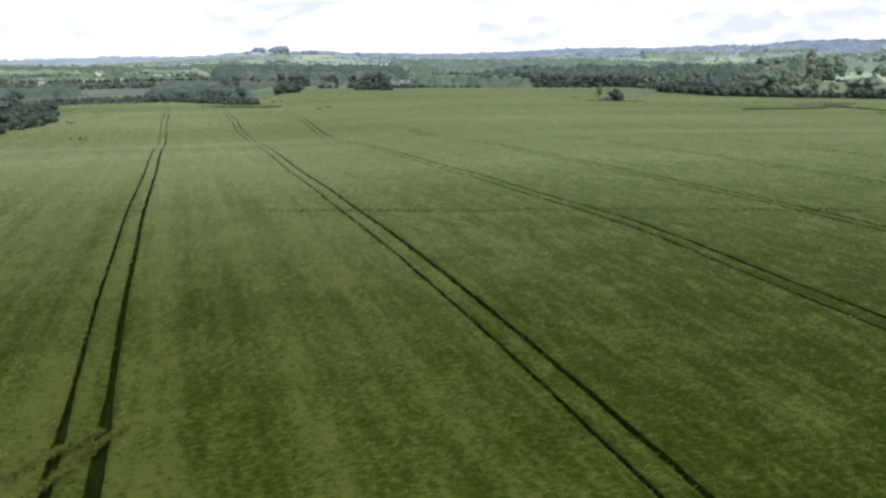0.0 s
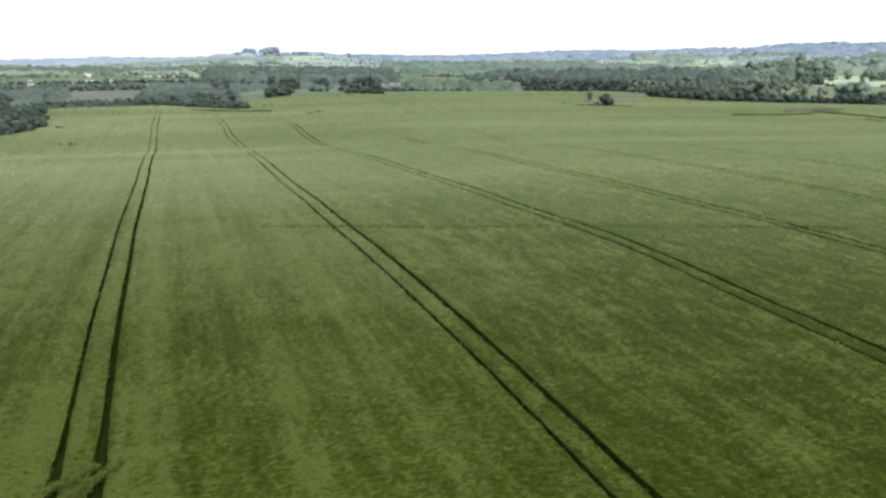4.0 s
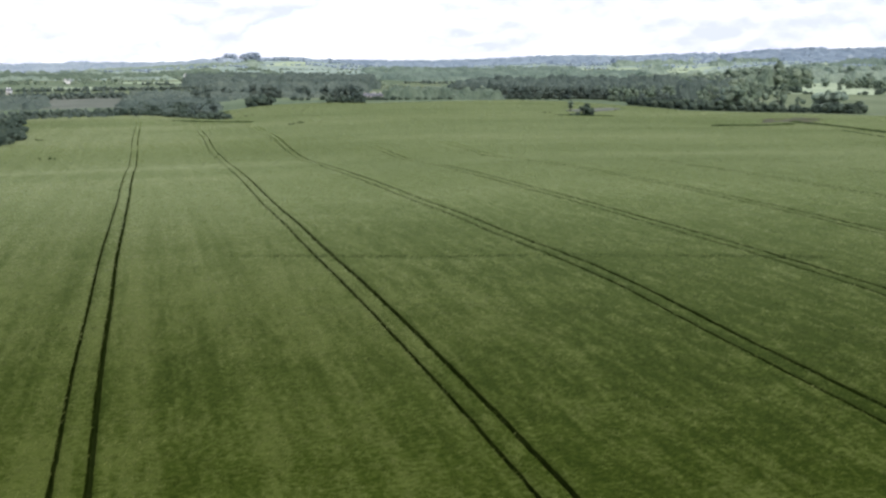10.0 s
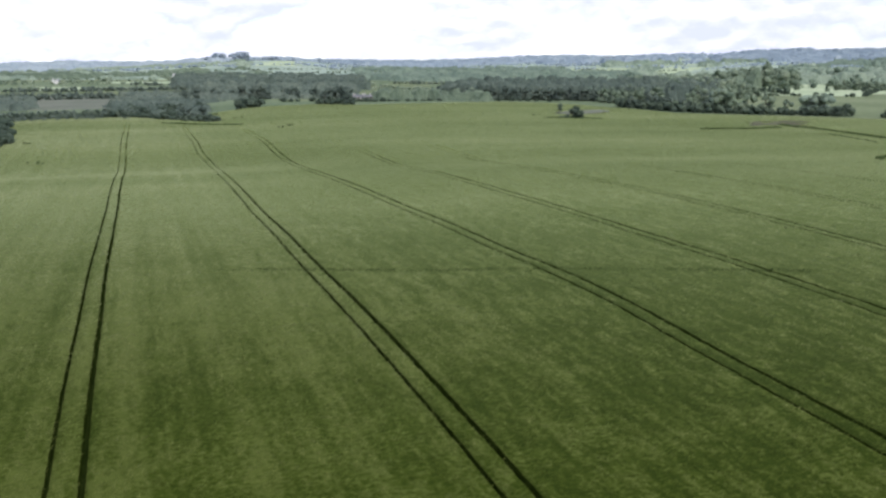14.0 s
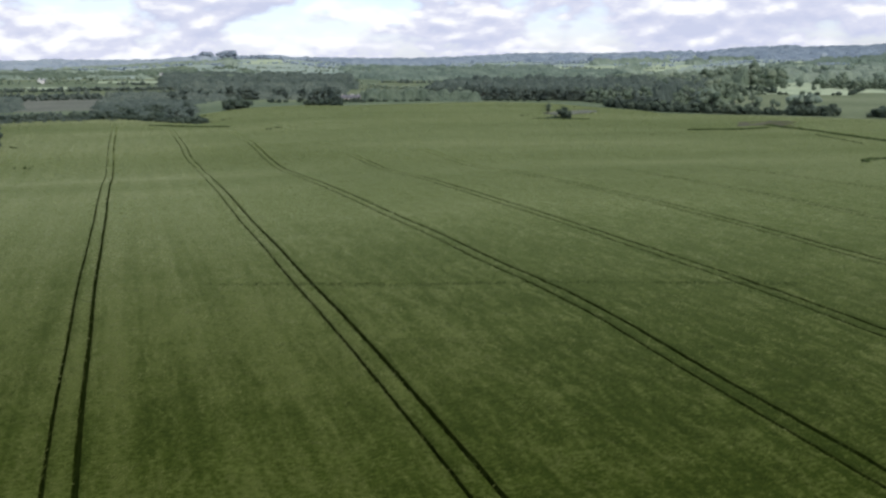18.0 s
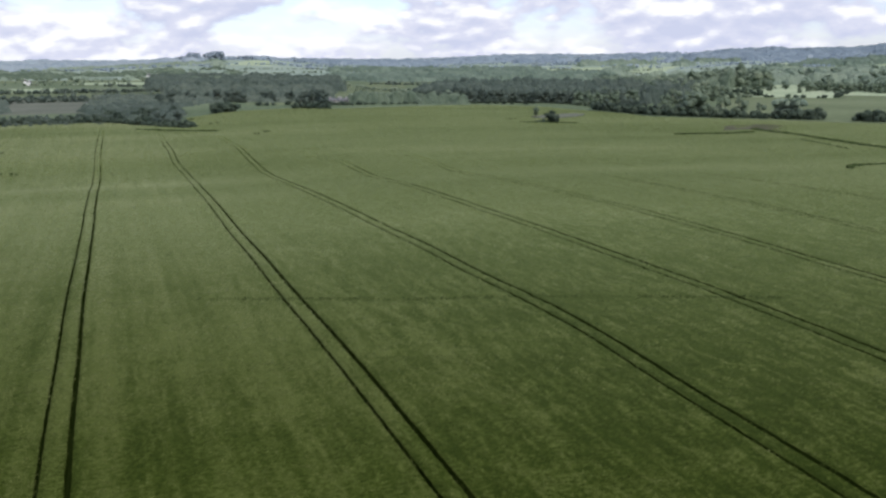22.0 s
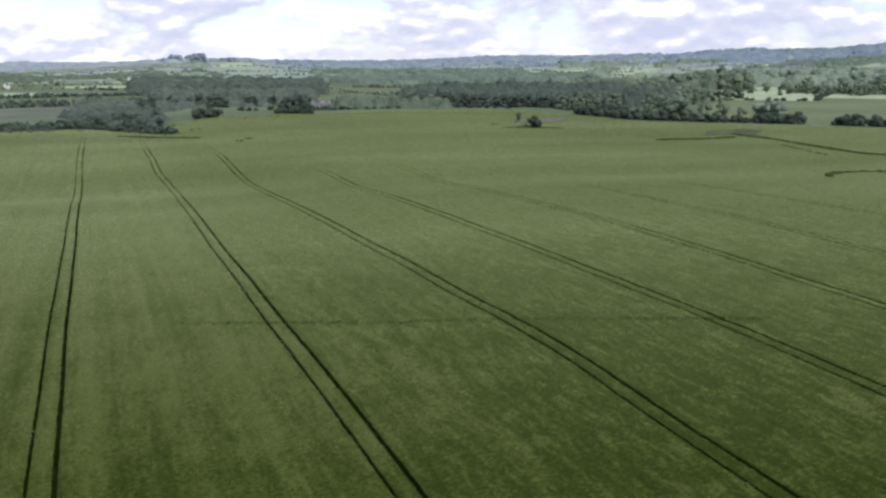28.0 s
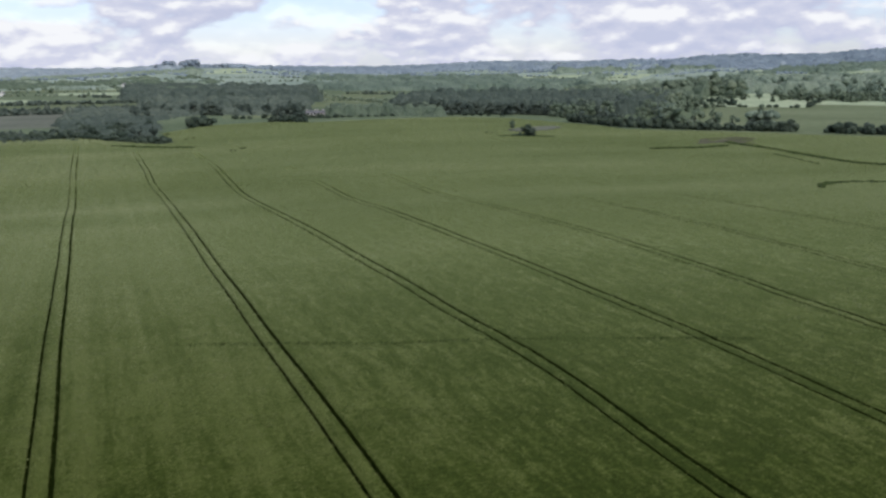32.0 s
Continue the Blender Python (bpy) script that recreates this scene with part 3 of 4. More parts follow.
def wood(name, label, places, mat, tall, spread=0.36, per=6, leafy=0, seed=1, fat=1.0):
    """Many crowns as one mesh: a wood or a line of hedgerow trees."""
    rng = np.random.RandomState(seed)
    p = np.asarray(places, float)
    h = tall * rng.uniform(0.55, 1.15, len(p)) * (1 + 0.25 * value_noise(p[:, 0] / 45, p[:, 1] / 45, seed))
    g = height(p[:, 0], p[:, 1])
    cs, rs = [], []
    for k in range(per):
        u = rng.uniform(0, 6.28, len(p))
        e = (k + rng.uniform(0.3, 0.9, len(p))) / (per + 0.6)
        q = h * spread * np.sqrt(np.clip(1.05 - (1.7 * e - 0.6) ** 2, 0.05, 1)) * rng.uniform(0.2, 0.9, len(p))
        cs.append(np.stack([p[:, 0] + q * np.cos(u), p[:, 1] + q * np.sin(u), g + h * e], -1))
        rs.append(h * fat * rng.uniform(0.14, 0.32, len(p)))
    c, r = np.concatenate(cs), np.concatenate(rs)
    v, f = clumps(rng, c, r * (0.9 if leafy else 1.0), 1, 0.32)
    if leafy:
        v2, f2 = leaves(rng, np.repeat(c, leafy, 0), np.repeat(r, leafy), np.repeat(r, leafy) * 0.5)
        v, f = np.concatenate([v, v2]), np.concatenate([f, f2 + len(v)])
    ob = new(name, mesh_np(name, v, f, [mat], False))
    return tagged(ob, label, "woodland", kind="stuff")


def fan(rng, n, b0, b1, r0, r1):
    b, r = np.radians(rng.uniform(b0, b1, n)), np.sqrt(rng.uniform(r0 ** 2, r1 ** 2, n))
    return np.stack([r * np.sin(b), r * np.cos(b)], -1)


def canopy(name, label, b0, b1, r0, r1, mat, tall, step=2.2, cell=10.0, cover=1.0, seed=1, leafy=0.0, patch=1.0):
    """A closed wood: one billowing roof of rounded crowns over a ragged stretch of ground, with loose sprays of leaves on it."""
    rng = np.random.RandomState(seed)
    mid = (r0 + r1) / 2
    pad = 12.0
    bs = np.arange(radians(b0) - pad / mid, radians(b1) + pad / mid, step / mid)
    rs = np.arange(r0 - pad, r1 + pad, step * 1.15)
    b, r = np.meshgrid(bs, rs)
    b, r = b + rng.uniform(-0.25, 0.25, b.shape) * step / mid, r + rng.uniform(-0.25, 0.25, b.shape) * step
    x, y = r * np.sin(b), r * np.cos(b)
    # distance in from the ragged border
    rim = np.minimum(np.minimum(b - radians(b0), radians(b1) - b) * r, np.minimum(r - r0, r1 - r))
    rim = rim + 10 * value_noise(x / 16, y / 16, seed + 40) + 5 * value_noise(x / 6, y / 6, seed + 41)
    if cover < 1:
        u, v = skewed(x, y)
        rim = np.where(open_field(x, y) & (r > 900), -1.0, rim)      # open fields stay open
        rim = np.minimum(rim, 60 * (value_noise(u / (150 * patch) + seed, v / (75 * patch), seed) + 0.45 * value_noise(u / 45, v / 30, seed + 1) - 1 + 2 * cover))
    # crowns: a jittered lattice of domes, each of its own height and breadth
    i0, j0 = np.floor(x / cell).astype(int), np.floor(y / cell).astype(int)
    tab = rng.uniform(0, 1, (4, 128, 128))
    top = np.zeros(x.shape)
    for di in (-1, 0, 1):
        for dj in (-1, 0, 1):
            i, j = i0 + di, j0 + dj
            p, q, t, w = (tab[k, i % 128, j % 128] for k in range(4))
            d2 = ((x - (i + p) * cell) ** 2 + (y - (j + q) * cell) ** 2) / (cell * (0.55 + 0.55 * w)) ** 2
            top = np.maximum(top, (0.5 + 0.8 * t * t) * (0.25 + 0.75 * np.sqrt(np.clip(1 - d2, 0, 1))))
    full = (np.clip(0.08 + top, 0, 1.5) + 0.13 * value_noise(x / (0.3 * cell), y / (0.3 * cell), seed + 3)) * tall * (1 + 0.2 * value_noise(x / 60, y / 60, seed + 2))
    rise = ease(rim, 0.0, 0.55 * tall)
    z = height(x, y) + full * rise * (1 + rng.uniform(-0.06, 0.06, x.shape)) - 0.5
    f = grid_faces(*x.shape)[:, ::-1]
    f = f[rise.reshape(-1)[f].max(1) > 0]
    vv = np.stack([x, y, z], -1).reshape(-1, 3)
    tri = np.concatenate([f[:, [0, 1, 2]], f[:, [0, 2, 3]]])
    if leafy:
        spots = vv[np.unique(f)]
        spots = spots[rng.randint(0, len(spots), int(len(spots) * leafy))]
        v2, f2 = leaves(rng, spots + np.array([0, 0, 0.1]), np.full(len(spots), 0.8), np.full(len(spots), 0.95))
        tri, vv = np.concatenate([tri, f2 + len(vv)]), np.concatenate([vv, v2])
    ob = new(name, mesh_np(name, vv, tri, [mat], False))
    return tagged(ob, label, "woodland", kind="stuff")


RNG = np.random.RandomState(11)


def part(name, me, parent, label=""):
    ob = new(name, me)
    ob.parent = parent
    return tagged(ob, label) if label else ob


def tube(path, radii, sides=7):
    """A tapered limb along a few places."""
    ring = np.linspace(0, 2 * math.pi, sides, endpoint=False)
    vs = []
    for (x, y, z), r in zip(path, radii):
        vs.append(np.stack([x + r * np.cos(ring), y + r * np.sin(ring), np.full(sides, z)], -1))
    v = np.concatenate(vs)
    fs = [(i * sides + k, i * sides + (k + 1) % sides, (i + 1) * sides + (k + 1) % sides, (i + 1) * sides + k)
          for i in range(len(path) - 1) for k in range(sides)]
    return v, np.array(fs)


def make_tree(name, label, category, tall, wide, foot, leaf, count, seed, limbs=4, clump=0.16, group="", rise=(0.5, 0.85)):
    """A trunk with limbs and an uneven crown of many clumps; foot: height of the lowest leaves as a share of all."""
    rng = np.random.RandomState(seed)
    root = tagged(new(name), label, category, group)
    bend = rng.uniform(-0.04, 0.04, (4, 2)) * tall
    path = [(0, 0, -0.4), (*bend[0] * 0.3, tall * 0.2), (*bend[1] * 0.6, tall * 0.45), (*bend[2], tall * 0.8)]
    v, f = tube(path, [tall * 0.035, tall * 0.026, tall * 0.018, tall * 0.006])
    part("trunk", mesh_np("trunk", v, f, [BARK], True), root)
    heads = []
    for k in range(limbs):
        a = 6.28 * k / limbs + rng.uniform(-0.5, 0.5)
        z0, out, up = tall * rng.uniform(0.1, 0.4) * rise[1], wide * rng.uniform(0.28, 0.42), tall * rng.uniform(*rise)
        tip = (out * math.cos(a), out * math.sin(a), up)
        heads.append(tip)
        v, f = tube([(0, 0, z0), (tip[0] * 0.5, tip[1] * 0.5, (z0 + up) / 2), tip], [tall * 0.016, tall * 0.011, tall * 0.004], 5)
        part("limb", mesh_np("limb", v, f, [BARK], True), root)
    heads += [(bend[2][0], bend[2][1], tall * min(0.8, rise[1] + 0.15)), (bend[1][0], bend[1][1], tall * (foot + 0.25))]
    for k in range(5):        # a skirt of low leaves
        a = 1.26 * k + rng.uniform(-0.5, 0.5)
        heads.append((wide * 0.26 * math.cos(a), wide * 0.26 * math.sin(a), tall * (foot + 0.14)))
    # lumps of foliage gather round the limbs' heads, with ragged sprays and gaps between
    heads = np.array(heads)
    big = max(16, count // 4)

    def spread(n, lo, hi):
        hub = heads[np.arange(n) % len(heads)]
        d = rng.normal(0, 1, (n, 3))
        d /= np.linalg.norm(d, axis=1)[:, None]
        c = hub + d * rng.uniform(lo, hi, n)[:, None] * np.array([wide * 0.26, wide * 0.26, tall * 0.18])
        c[:, 2] = np.clip(c[:, 2], tall * foot, tall * 0.93)
        return c

    core, girth = spread(9, 0.0, 0.45), wide * rng.uniform(0.17, 0.27, 9)
    core[:, 2] = np.clip(core[:, 2], tall * (0.1 + foot), tall * 0.72)
    hubs, size = spread(big, 0.3, 0.95), wide * clump * rng.uniform(0.4, 0.9, big)
    v0, f0 = clumps(rng, core, girth, 1, 0.2)
    v1, f1 = clumps(rng, hubs, size, 1, 0.38)
    v1, f1 = np.concatenate([v0, v1]), np.concatenate([f0, f1 + len(v0)])
    v1[:, 2] = np.clip(v1[:, 2], 0, tall * 1.02)
    pick = rng.randint(0, big, count * 26)
    v2, f2 = leaves(rng, hubs[pick], size[pick] * rng.uniform(0.85, 1.75, len(pick)), wide * 0.05)
    v2[:, 2] = np.clip(v2[:, 2], 0, tall * 1.02)
    v, f = np.concatenate([v1, v2]), np.concatenate([f1, f2 + len(v1)])
    part("crown", mesh_np("crown", v, f, [leaf], False), root)
    return root


def plant(proto, spots, rng, low=0.75, high=1.25):
    """Copies of the prototypes at the given places, each turned and sized in its own way."""
    made = []
    for k, (x, y) in enumerate(spots):
        p = proto[rng.randint(len(proto))]
        s = rng.uniform(low, high)
        m = Matrix.Translation((x, y, float(height(x, y)))) @ Matrix.Rotation(rng.uniform(0, 6.28), 4, "Z") @ Matrix.Diagonal((s * rng.uniform(0.9, 1.15), s * rng.uniform(0.9, 1.15), s, 1))
        ob = copy_thing(p, m)
        ob.matrix_basis = m
        made.append(ob)
    return made


def retire(proto):
    for p in proto:
        for o in (*p.children_recursive, p):
            bpy.data.objects.remove(o)


def along_line(points, gap, rng, side=1.5):
    out = []
    for (x0, y0), (x1, y1) in zip(points, points[1:]):
        n = max(1, int(math.hypot(x1 - x0, y1 - y0) / gap))
        for k in range(n):
            t = (k + rng.uniform(0.2, 0.8)) / n
            out.append((x0 + (x1 - x0) * t + rng.uniform(-side, side), y0 + (y1 - y0) * t + rng.uniform(-side, side)))
    return out


def polar(b, r):
    return r * math.sin(radians(b)), r * math.cos(radians(b))


# ---- marks in the crop ----
def tussocks(name, label, category, points, widths, tall, mat, seed=1, dense=1.0):
    """A ragged strip of rough grass, thick and thin by turns."""
    rng = np.random.RandomState(seed)
    p = np.array(points, float)
    s = np.concatenate([[0], np.cumsum(np.hypot(*np.diff(p, axis=0).T))])
    n = int(s[-1] * dense * 3.0 * max(1.0, np.mean(widths)))
    t = rng.uniform(0, s[-1], n)
    t = t[value_noise(t / 5.0, t * 0 + seed, 3) + rng.uniform(-0.6, 0.6, n) > -0.45]
    x, y = glide(t, s, p[:, 0]), glide(t, s, p[:, 1])
    w = np.interp(t, s, widths) / 2
    a = rng.uniform(0, 6.28, len(t))
    q = w * np.sqrt(rng.uniform(0, 1, len(t)))
    x, y = x + q * np.cos(a), y + q * np.sin(a)
    size = tall * rng.uniform(0.5, 1.2, len(t))
    v, f = clumps(rng, np.stack([x, y, height(x, y) + CROP_H * 0.8 + size * 0.2], -1), size, 1, 0.35, 0.55)
    return tagged(new(name, mesh_np(name, v, f, [mat], False)), label, category, kind="stuff")


def bald_patch():
    """Bare earth showing through where nothing came up."""
    g = np.stack(np.meshgrid(np.arange(170, 228, 1.5), np.arange(448, 516, 1.5)), -1)
    x, y = g[..., 0], g[..., 1]
    v = np.stack([x, y, height(x, y) + CROP_H * 0.85 + 0.05 * value_noise(x, y, 2)], -1).reshape(-1, 3)
    f = grid_faces(*x.shape)
    m = v[f].mean(1)
    wander = 6 * value_noise(m[:, 0] / 7, m[:, 1] / 5, 3) + 3 * value_noise(m[:, 0] / 2.5, m[:, 1] / 2, 4)
    f = f[inside(m[:, 0] + wander, m[:, 1] + wander, BALD) & (value_noise(m[:, 0] / 3, m[:, 1] / 3, 6) > -0.35)]
    return tagged(new("bare_patch", mesh_np("bare_patch", v, f, [BARE], True)), "brown bare patch where the crop has failed", "bare soil", kind="structure")


bald_patch()
tussocks("grass_margin", "dark rough grass beside the hedge", "grass", [(-118, 466), (-100, 456), (-77, 447)], [3.0, 3.0, 0.6], 0.8, SEDGE, 2)
tussocks("grass_strip", "dark rough grass strip through the crop", "grass", [(141, 436), (153, 440), (170, 445), (186, 456)], [1.2, 3.5, 4.5, 2.5], 0.9, SEDGE, 3, 1.4)
tussocks("grass_strip", "dark rough grass strip through the crop", "grass", [(196, 478), (199, 440), (198, 395), (203, 356), (230, 335), (280, 318)], [2.5, 3.0, 3.0, 4.5, 3.5, 2], 0.75, SEDGE, 4, 1.0)
tussocks("grass_strip", "dark rough grass strip through the crop", "grass", [(186, 400), (184, 372), (183, 352)], [0.4, 0.8, 0.4], 0.5, SEDGE, 5, 0.6)
tussocks("grass_strip", "dark rough grass strip through the crop", "grass", [(137, 262), (146, 277), (158, 287), (175, 285), (200, 280)], [0.5, 3, 6, 5, 3], 0.7, SEDGE, 6, 0.55)
tussocks("rushes", "dull rushes round the lone bush", "rushes", [(78, 515), (88, 516), (97, 517), (110, 516)], [1, 4, 6, 1.5], 0.6, SEDGE, 7)
tussocks("rushes", "dull rushes round the lone bush", "rushes", [(97, 556), (112, 575), (125, 590)], [16, 20, 12], 0.8, MARSH, 8)


def weeds(x, y, spread, n, seed):
    """A few tall docks and thistles standing above the crop: stems with ragged heads."""
    rng = np.random.RandomState(seed)
    root = tagged(new("weeds"), "tall dark weeds standing above the crop", "weeds", "weeds in the crop")
    for k in range(n):
        px, py, h = rng.normal(0, spread), rng.normal(0, spread * 0.5), rng.uniform(0.9, 1.25)
        v, f = tube([(px, py, 0), (px + 0.1, py, h * 0.6), (px + rng.uniform(-0.3, 0.3), py, h)], [0.07, 0.06, 0.04], 5)
        part("stem", mesh_np("stem", v, f, [SEDGE], True), root)
        c = np.stack([px + rng.normal(0, 0.25, 9), py + rng.normal(0, 0.25, 9), h * rng.uniform(0.5, 1.0, 9)], -1)
        v, f = clumps(rng, c, rng.uniform(0.12, 0.3, 9), 1, 0.4)
        part("foliage", mesh_np("foliage", v, f, [SEDGE], False), root)
    root.location = (x, y, float(height(x, y)))


for k, (x, y, sp, n) in enumerate(((75.5, 537, 1.2, 4), (-88.5, 496, 1.0, 4), (-85.5, 498, 0.6, 3), (-55.4, 435, 2.2, 5), (-102.9, 533, 1.8, 4), (-136, 343, 2.0, 5), (-113, 291, 1.3, 4), (-53, 424, 1.8, 4))):
    weeds(x, y, sp, n, 90 + k)

# ---- the lone bush in the crop ----
bush = make_tree("hawthorn_bush", "dark green hawthorn bush alone in the crop", "bush", 7.6, 7.4, 0.0, LEAF_HEDGE, 300, 31, 6, 0.15, rise=(0.3, 0.6))
bush.location = (96.5, 520, float(height(96.5, 520)))
for x, y, tall in ((91.0, 519, 2.6), (87.8, 518, 1.5)):
    low = make_tree("hawthorn_bush", "low dark scrubby bush beside a taller one", "bush", tall, 3.6, 0.0, LEAF_HEDGE, 110, 32 + int(x), 4, 0.13, rise=(0.3, 0.6))
    low.location = (x, y, float(height(x, y)))
thin = make_tree("sapling", "thin pale grey-green sapling among rushes", "tree", 8.5, 3.4, 0.25, LEAF, 90, 33, 4, 0.13)
thin.location = (93, 556, float(height(93, 556)))

# ---- trees and bushes near the crop ----
DARKS = [make_tree("tree", "dark broadleaf tree at the wood's edge", "tree", 12, 9, 0.04, LEAF_DARK, 190, 40 + k, 4, 0.12, "trees at the wood's edge", (0.28, 0.78)) for k in range(4)]
GREENS = [make_tree("tree", "mid-green broadleaf tree in a hedgerow", "tree", 12, 9.5, 0.06, LEAF, 130, 50 + k, 4, 0.12, "hedgerow trees", (0.28, 0.78)) for k in range(4)]
PALES = [make_tree("tree", "pale green broadleaf tree on the slope", "tree", 13, 10.5, 0.12, LEAF_PALE, 130, 60 + k, 4, 0.12, "pale trees", (0.28, 0.78)) for k in range(3)]
SHRUBS = [make_tree("bush", "dark rounded bush along the field's edge", "bush", 5.0, 8.0, 0.02, LEAF_HEDGE, 120, 70 + k, 4, 0.10, "bushes along the crop", (0.25, 0.62)) for k in range(4)]

# the near hedge and its trees, on the left of the crop
rng = np.random.RandomState(5)
plant(SHRUBS, along_line([(-300, 262), (-215, 285), (-166, 304), (-143, 318), (-148, 345), (-166, 392), (-186, 440), (-204, 485)], 5, rng, 2), rng, 0.55, 0.95)
plant(DARKS, along_line([(-245, 290), (-190, 320), (-172, 350), (-190, 400), (-212, 455)], 11, rng, 5), rng, 0.4, 0.65)
plant(DARKS, [tuple(p) for p in fan(rng, 44, -32, -24.3, 350, 520)], rng, 0.5, 0.95)
plant(SHRUBS, [tuple(p) for p in fan(rng, 60, -33, -24.6, 325, 520)], rng, 0.6, 1.1)
plant(SHRUBS, [tuple(p) for p in fan(rng, 18, -24.8, -23.5, 420, 520)], rng, 0.5, 0.8)
# bushes along the far left edge
plant(SHRUBS, along_line([(-210, 512), (-178, 526), (-150, 524), (-122, 499), (-98, 480)], 3.6, rng, 2), rng, 0.5, 0.95)
plant(SHRUBS, [tuple(p) for p in fan(rng, 16, -16, -11.8, 530, 640)], rng, 0.6, 1.0)
plant(SHRUBS, [tuple(p) for p in fan(rng, 12, -23, -16, 535, 600)], rng, 0.3, 0.5)
plant(DARKS, [(-112, 494), (-106, 497), (-117, 500)], rng, 0.62, 0.78)
plant(SHRUBS, [(-104, 490), (-99, 484), (-97, 490)], rng, 0.55, 0.75)
# round bush and the dark clump on the far edge
plant(SHRUBS, [(-96, 579), (-91.5, 581), (-99, 583), (-94, 584)], rng, 1.15, 1.45)
plant(DARKS, [(-52, 624), (-45, 622), (-39, 619), (-49, 632), (-41, 630)], rng, 0.85, 1.1)
plant(SHRUBS, [(-55, 618), (-47, 616), (-40, 613), (-34, 611)], rng, 0.7, 0.95)
# scrub in front of the cottages
plant(SHRUBS, [polar(-3.3 + 0.16 * k, 660 + 6 * math.sin(2.3 * k)) for k in range(11)], rng, 0.35, 0.6)
# hedge behind the far edge
plant(SHRUBS, along_line([(-88, 640), (-60, 652), (-20, 662), (30, 700), (75, 722), (115, 712)], 7, rng, 2), rng, 0.35, 0.6)
# right hand hedge: dense dark bushes, single trees
plant(SHRUBS, along_line([(150, 650), (165, 618), (178, 594), (196, 584)], 4, rng, 2), rng, 0.9, 1.3)
plant(DARKS, along_line([(158, 640), (176, 604), (194, 592)], 6, rng, 3), rng, 0.55, 1.1)
plant(SHRUBS, along_line([(198, 580), (232, 566), (262, 552)], 4.5, rng, 1.5), rng, 0.65, 1.15)
plant(GREENS, [(197, 586), (201, 583), (206, 580), (214, 576), (236, 570), (224, 572)], rng, 0.8, 1.35)
plant(PALES, [(252, 566), (249, 570), (256, 563), (200, 590)], rng, 1.0, 1.25)
plant(SHRUBS, [(248, 558), (254, 556), (260, 554), (265, 552)], rng, 1.1, 1.5)
plant(SHRUBS, along_line([(282, 540), (310, 522), (350, 500), (430, 465)], 4.5, rng, 1.5), rng, 1.0, 1.5)
plant(DARKS, along_line([(300, 530), (345, 505), (400, 480)], 9, rng, 2), rng, 0.5, 0.7)
# trees round the pale meadow
plant(GREENS, [polar(b, r) for b, r in ((19.3, 800), (19.9, 815), (20.4, 850), (20.9, 880), (21.3, 900), (21.7, 915), (24.0, 845), (22.3, 1090), (23.0, 1095), (24.6, 1050))], rng, 0.5, 1.0)
plant(SHRUBS, [polar(b, 1000 + 40 * math.sin(b * 3)) for b in (20.6, 21.2, 21.6, 22.0, 22.4)], rng, 1.0, 1.5)
plant(GREENS, [polar(25.1 + 0.33 * k, 1085 + 25 * math.sin(k)) for k in range(16)], rng, 0.7, 1.1)
plant(PALES, [tuple(p) for p in fan(rng, 26, 22, 34, 1120, 1300)], rng, 0.8, 1.2)
plant(SHRUBS, along_line([polar(20.2, 925), polar(23, 928), polar(26.4, 932)], 8, rng, 2), rng, 0.3, 0.7)
plant(SHRUBS, along_line([polar(26.5, 935), polar(27.0, 1040), polar(27.4, 1140)], 9, rng, 3), rng, 0.4, 0.8)
# front of the wood
plant(DARKS, [polar(2.4 + 0.22 * k + rng.uniform(-0.1, 0.1), 742 + rng.uniform(-8, 14)) for k in range(58)], rng, 0.6, 1.05)
plant(GREENS, [tuple(p) for p in fan(rng, 30, 11, 19.5, 700, 790)], rng, 0.75, 1.15)
plant(DARKS, [tuple(p) for p in fan(rng, 40, -13, -3, 690, 780)], rng, 0.5, 0.9)
retire(DARKS + GREENS + PALES + SHRUBS)

# ---- woods ----
wood("scrub", "low mottled scrub beyond the crop", fan(RNG, 330, -25, -16, 526, 600), LEAF_DARK, 2.2, 0.6, seed=24, fat=1.2)
canopy("scrub", "dark scrub and low bushes beyond the crop", -16.8, -11.6, 555, 700, LEAF_DARK, 3.4, 1.6, 7, 0.54, 2, 1.2)
canopy("scrub", "low dark scrub behind the crop's far edge", -12.6, -3.3, 700, 790, LEAF_DARK, 4.6, 1.8, 7, 0.72, 29, 1.1)
canopy("scrub", "dark scrub round the rough grazing", -16.4, -11, 700, 900, LEAF_DARK, 4.6, 2.0, 8, 0.45, 25, 0.9)
canopy("scrub", "dark scrub round the rough grazing", -27, -21.8, 640, 860, LEAF_DARK, 5.0, 2.0, 8, 0.55, 24, 0.8)
canopy("woodland", "dense dark broadleaf wood", 4.6, 19, 750, 1060, LEAF_DARK, 11.5, seed=4, leafy=1.0)
canopy("woodland", "grey-green trees behind the crop", -1.8, 5.2, 700, 800, LEAF, 7.5, cell=6.5, cover=0.8, seed=26, leafy=1.0)
canopy("woodland", "dark trees behind the grey-green ones", 2.2, 6, 800, 1060, LEAF_DARK, 10, cover=0.85, seed=27, leafy=1.0)
canopy("woodland", "dark straggling wood on low ground", -12.5, -3.0, 780, 1000, LEAF_DARK, 8.5, cover=0.78, seed=3, leafy=1.0)
canopy("woodland", "dark straggling wood on low ground", -13.5, -2.4, 1040, 1560, LEAF_DARK, 10, 3.0, 11, cover=0.8, seed=7, leafy=0.6)
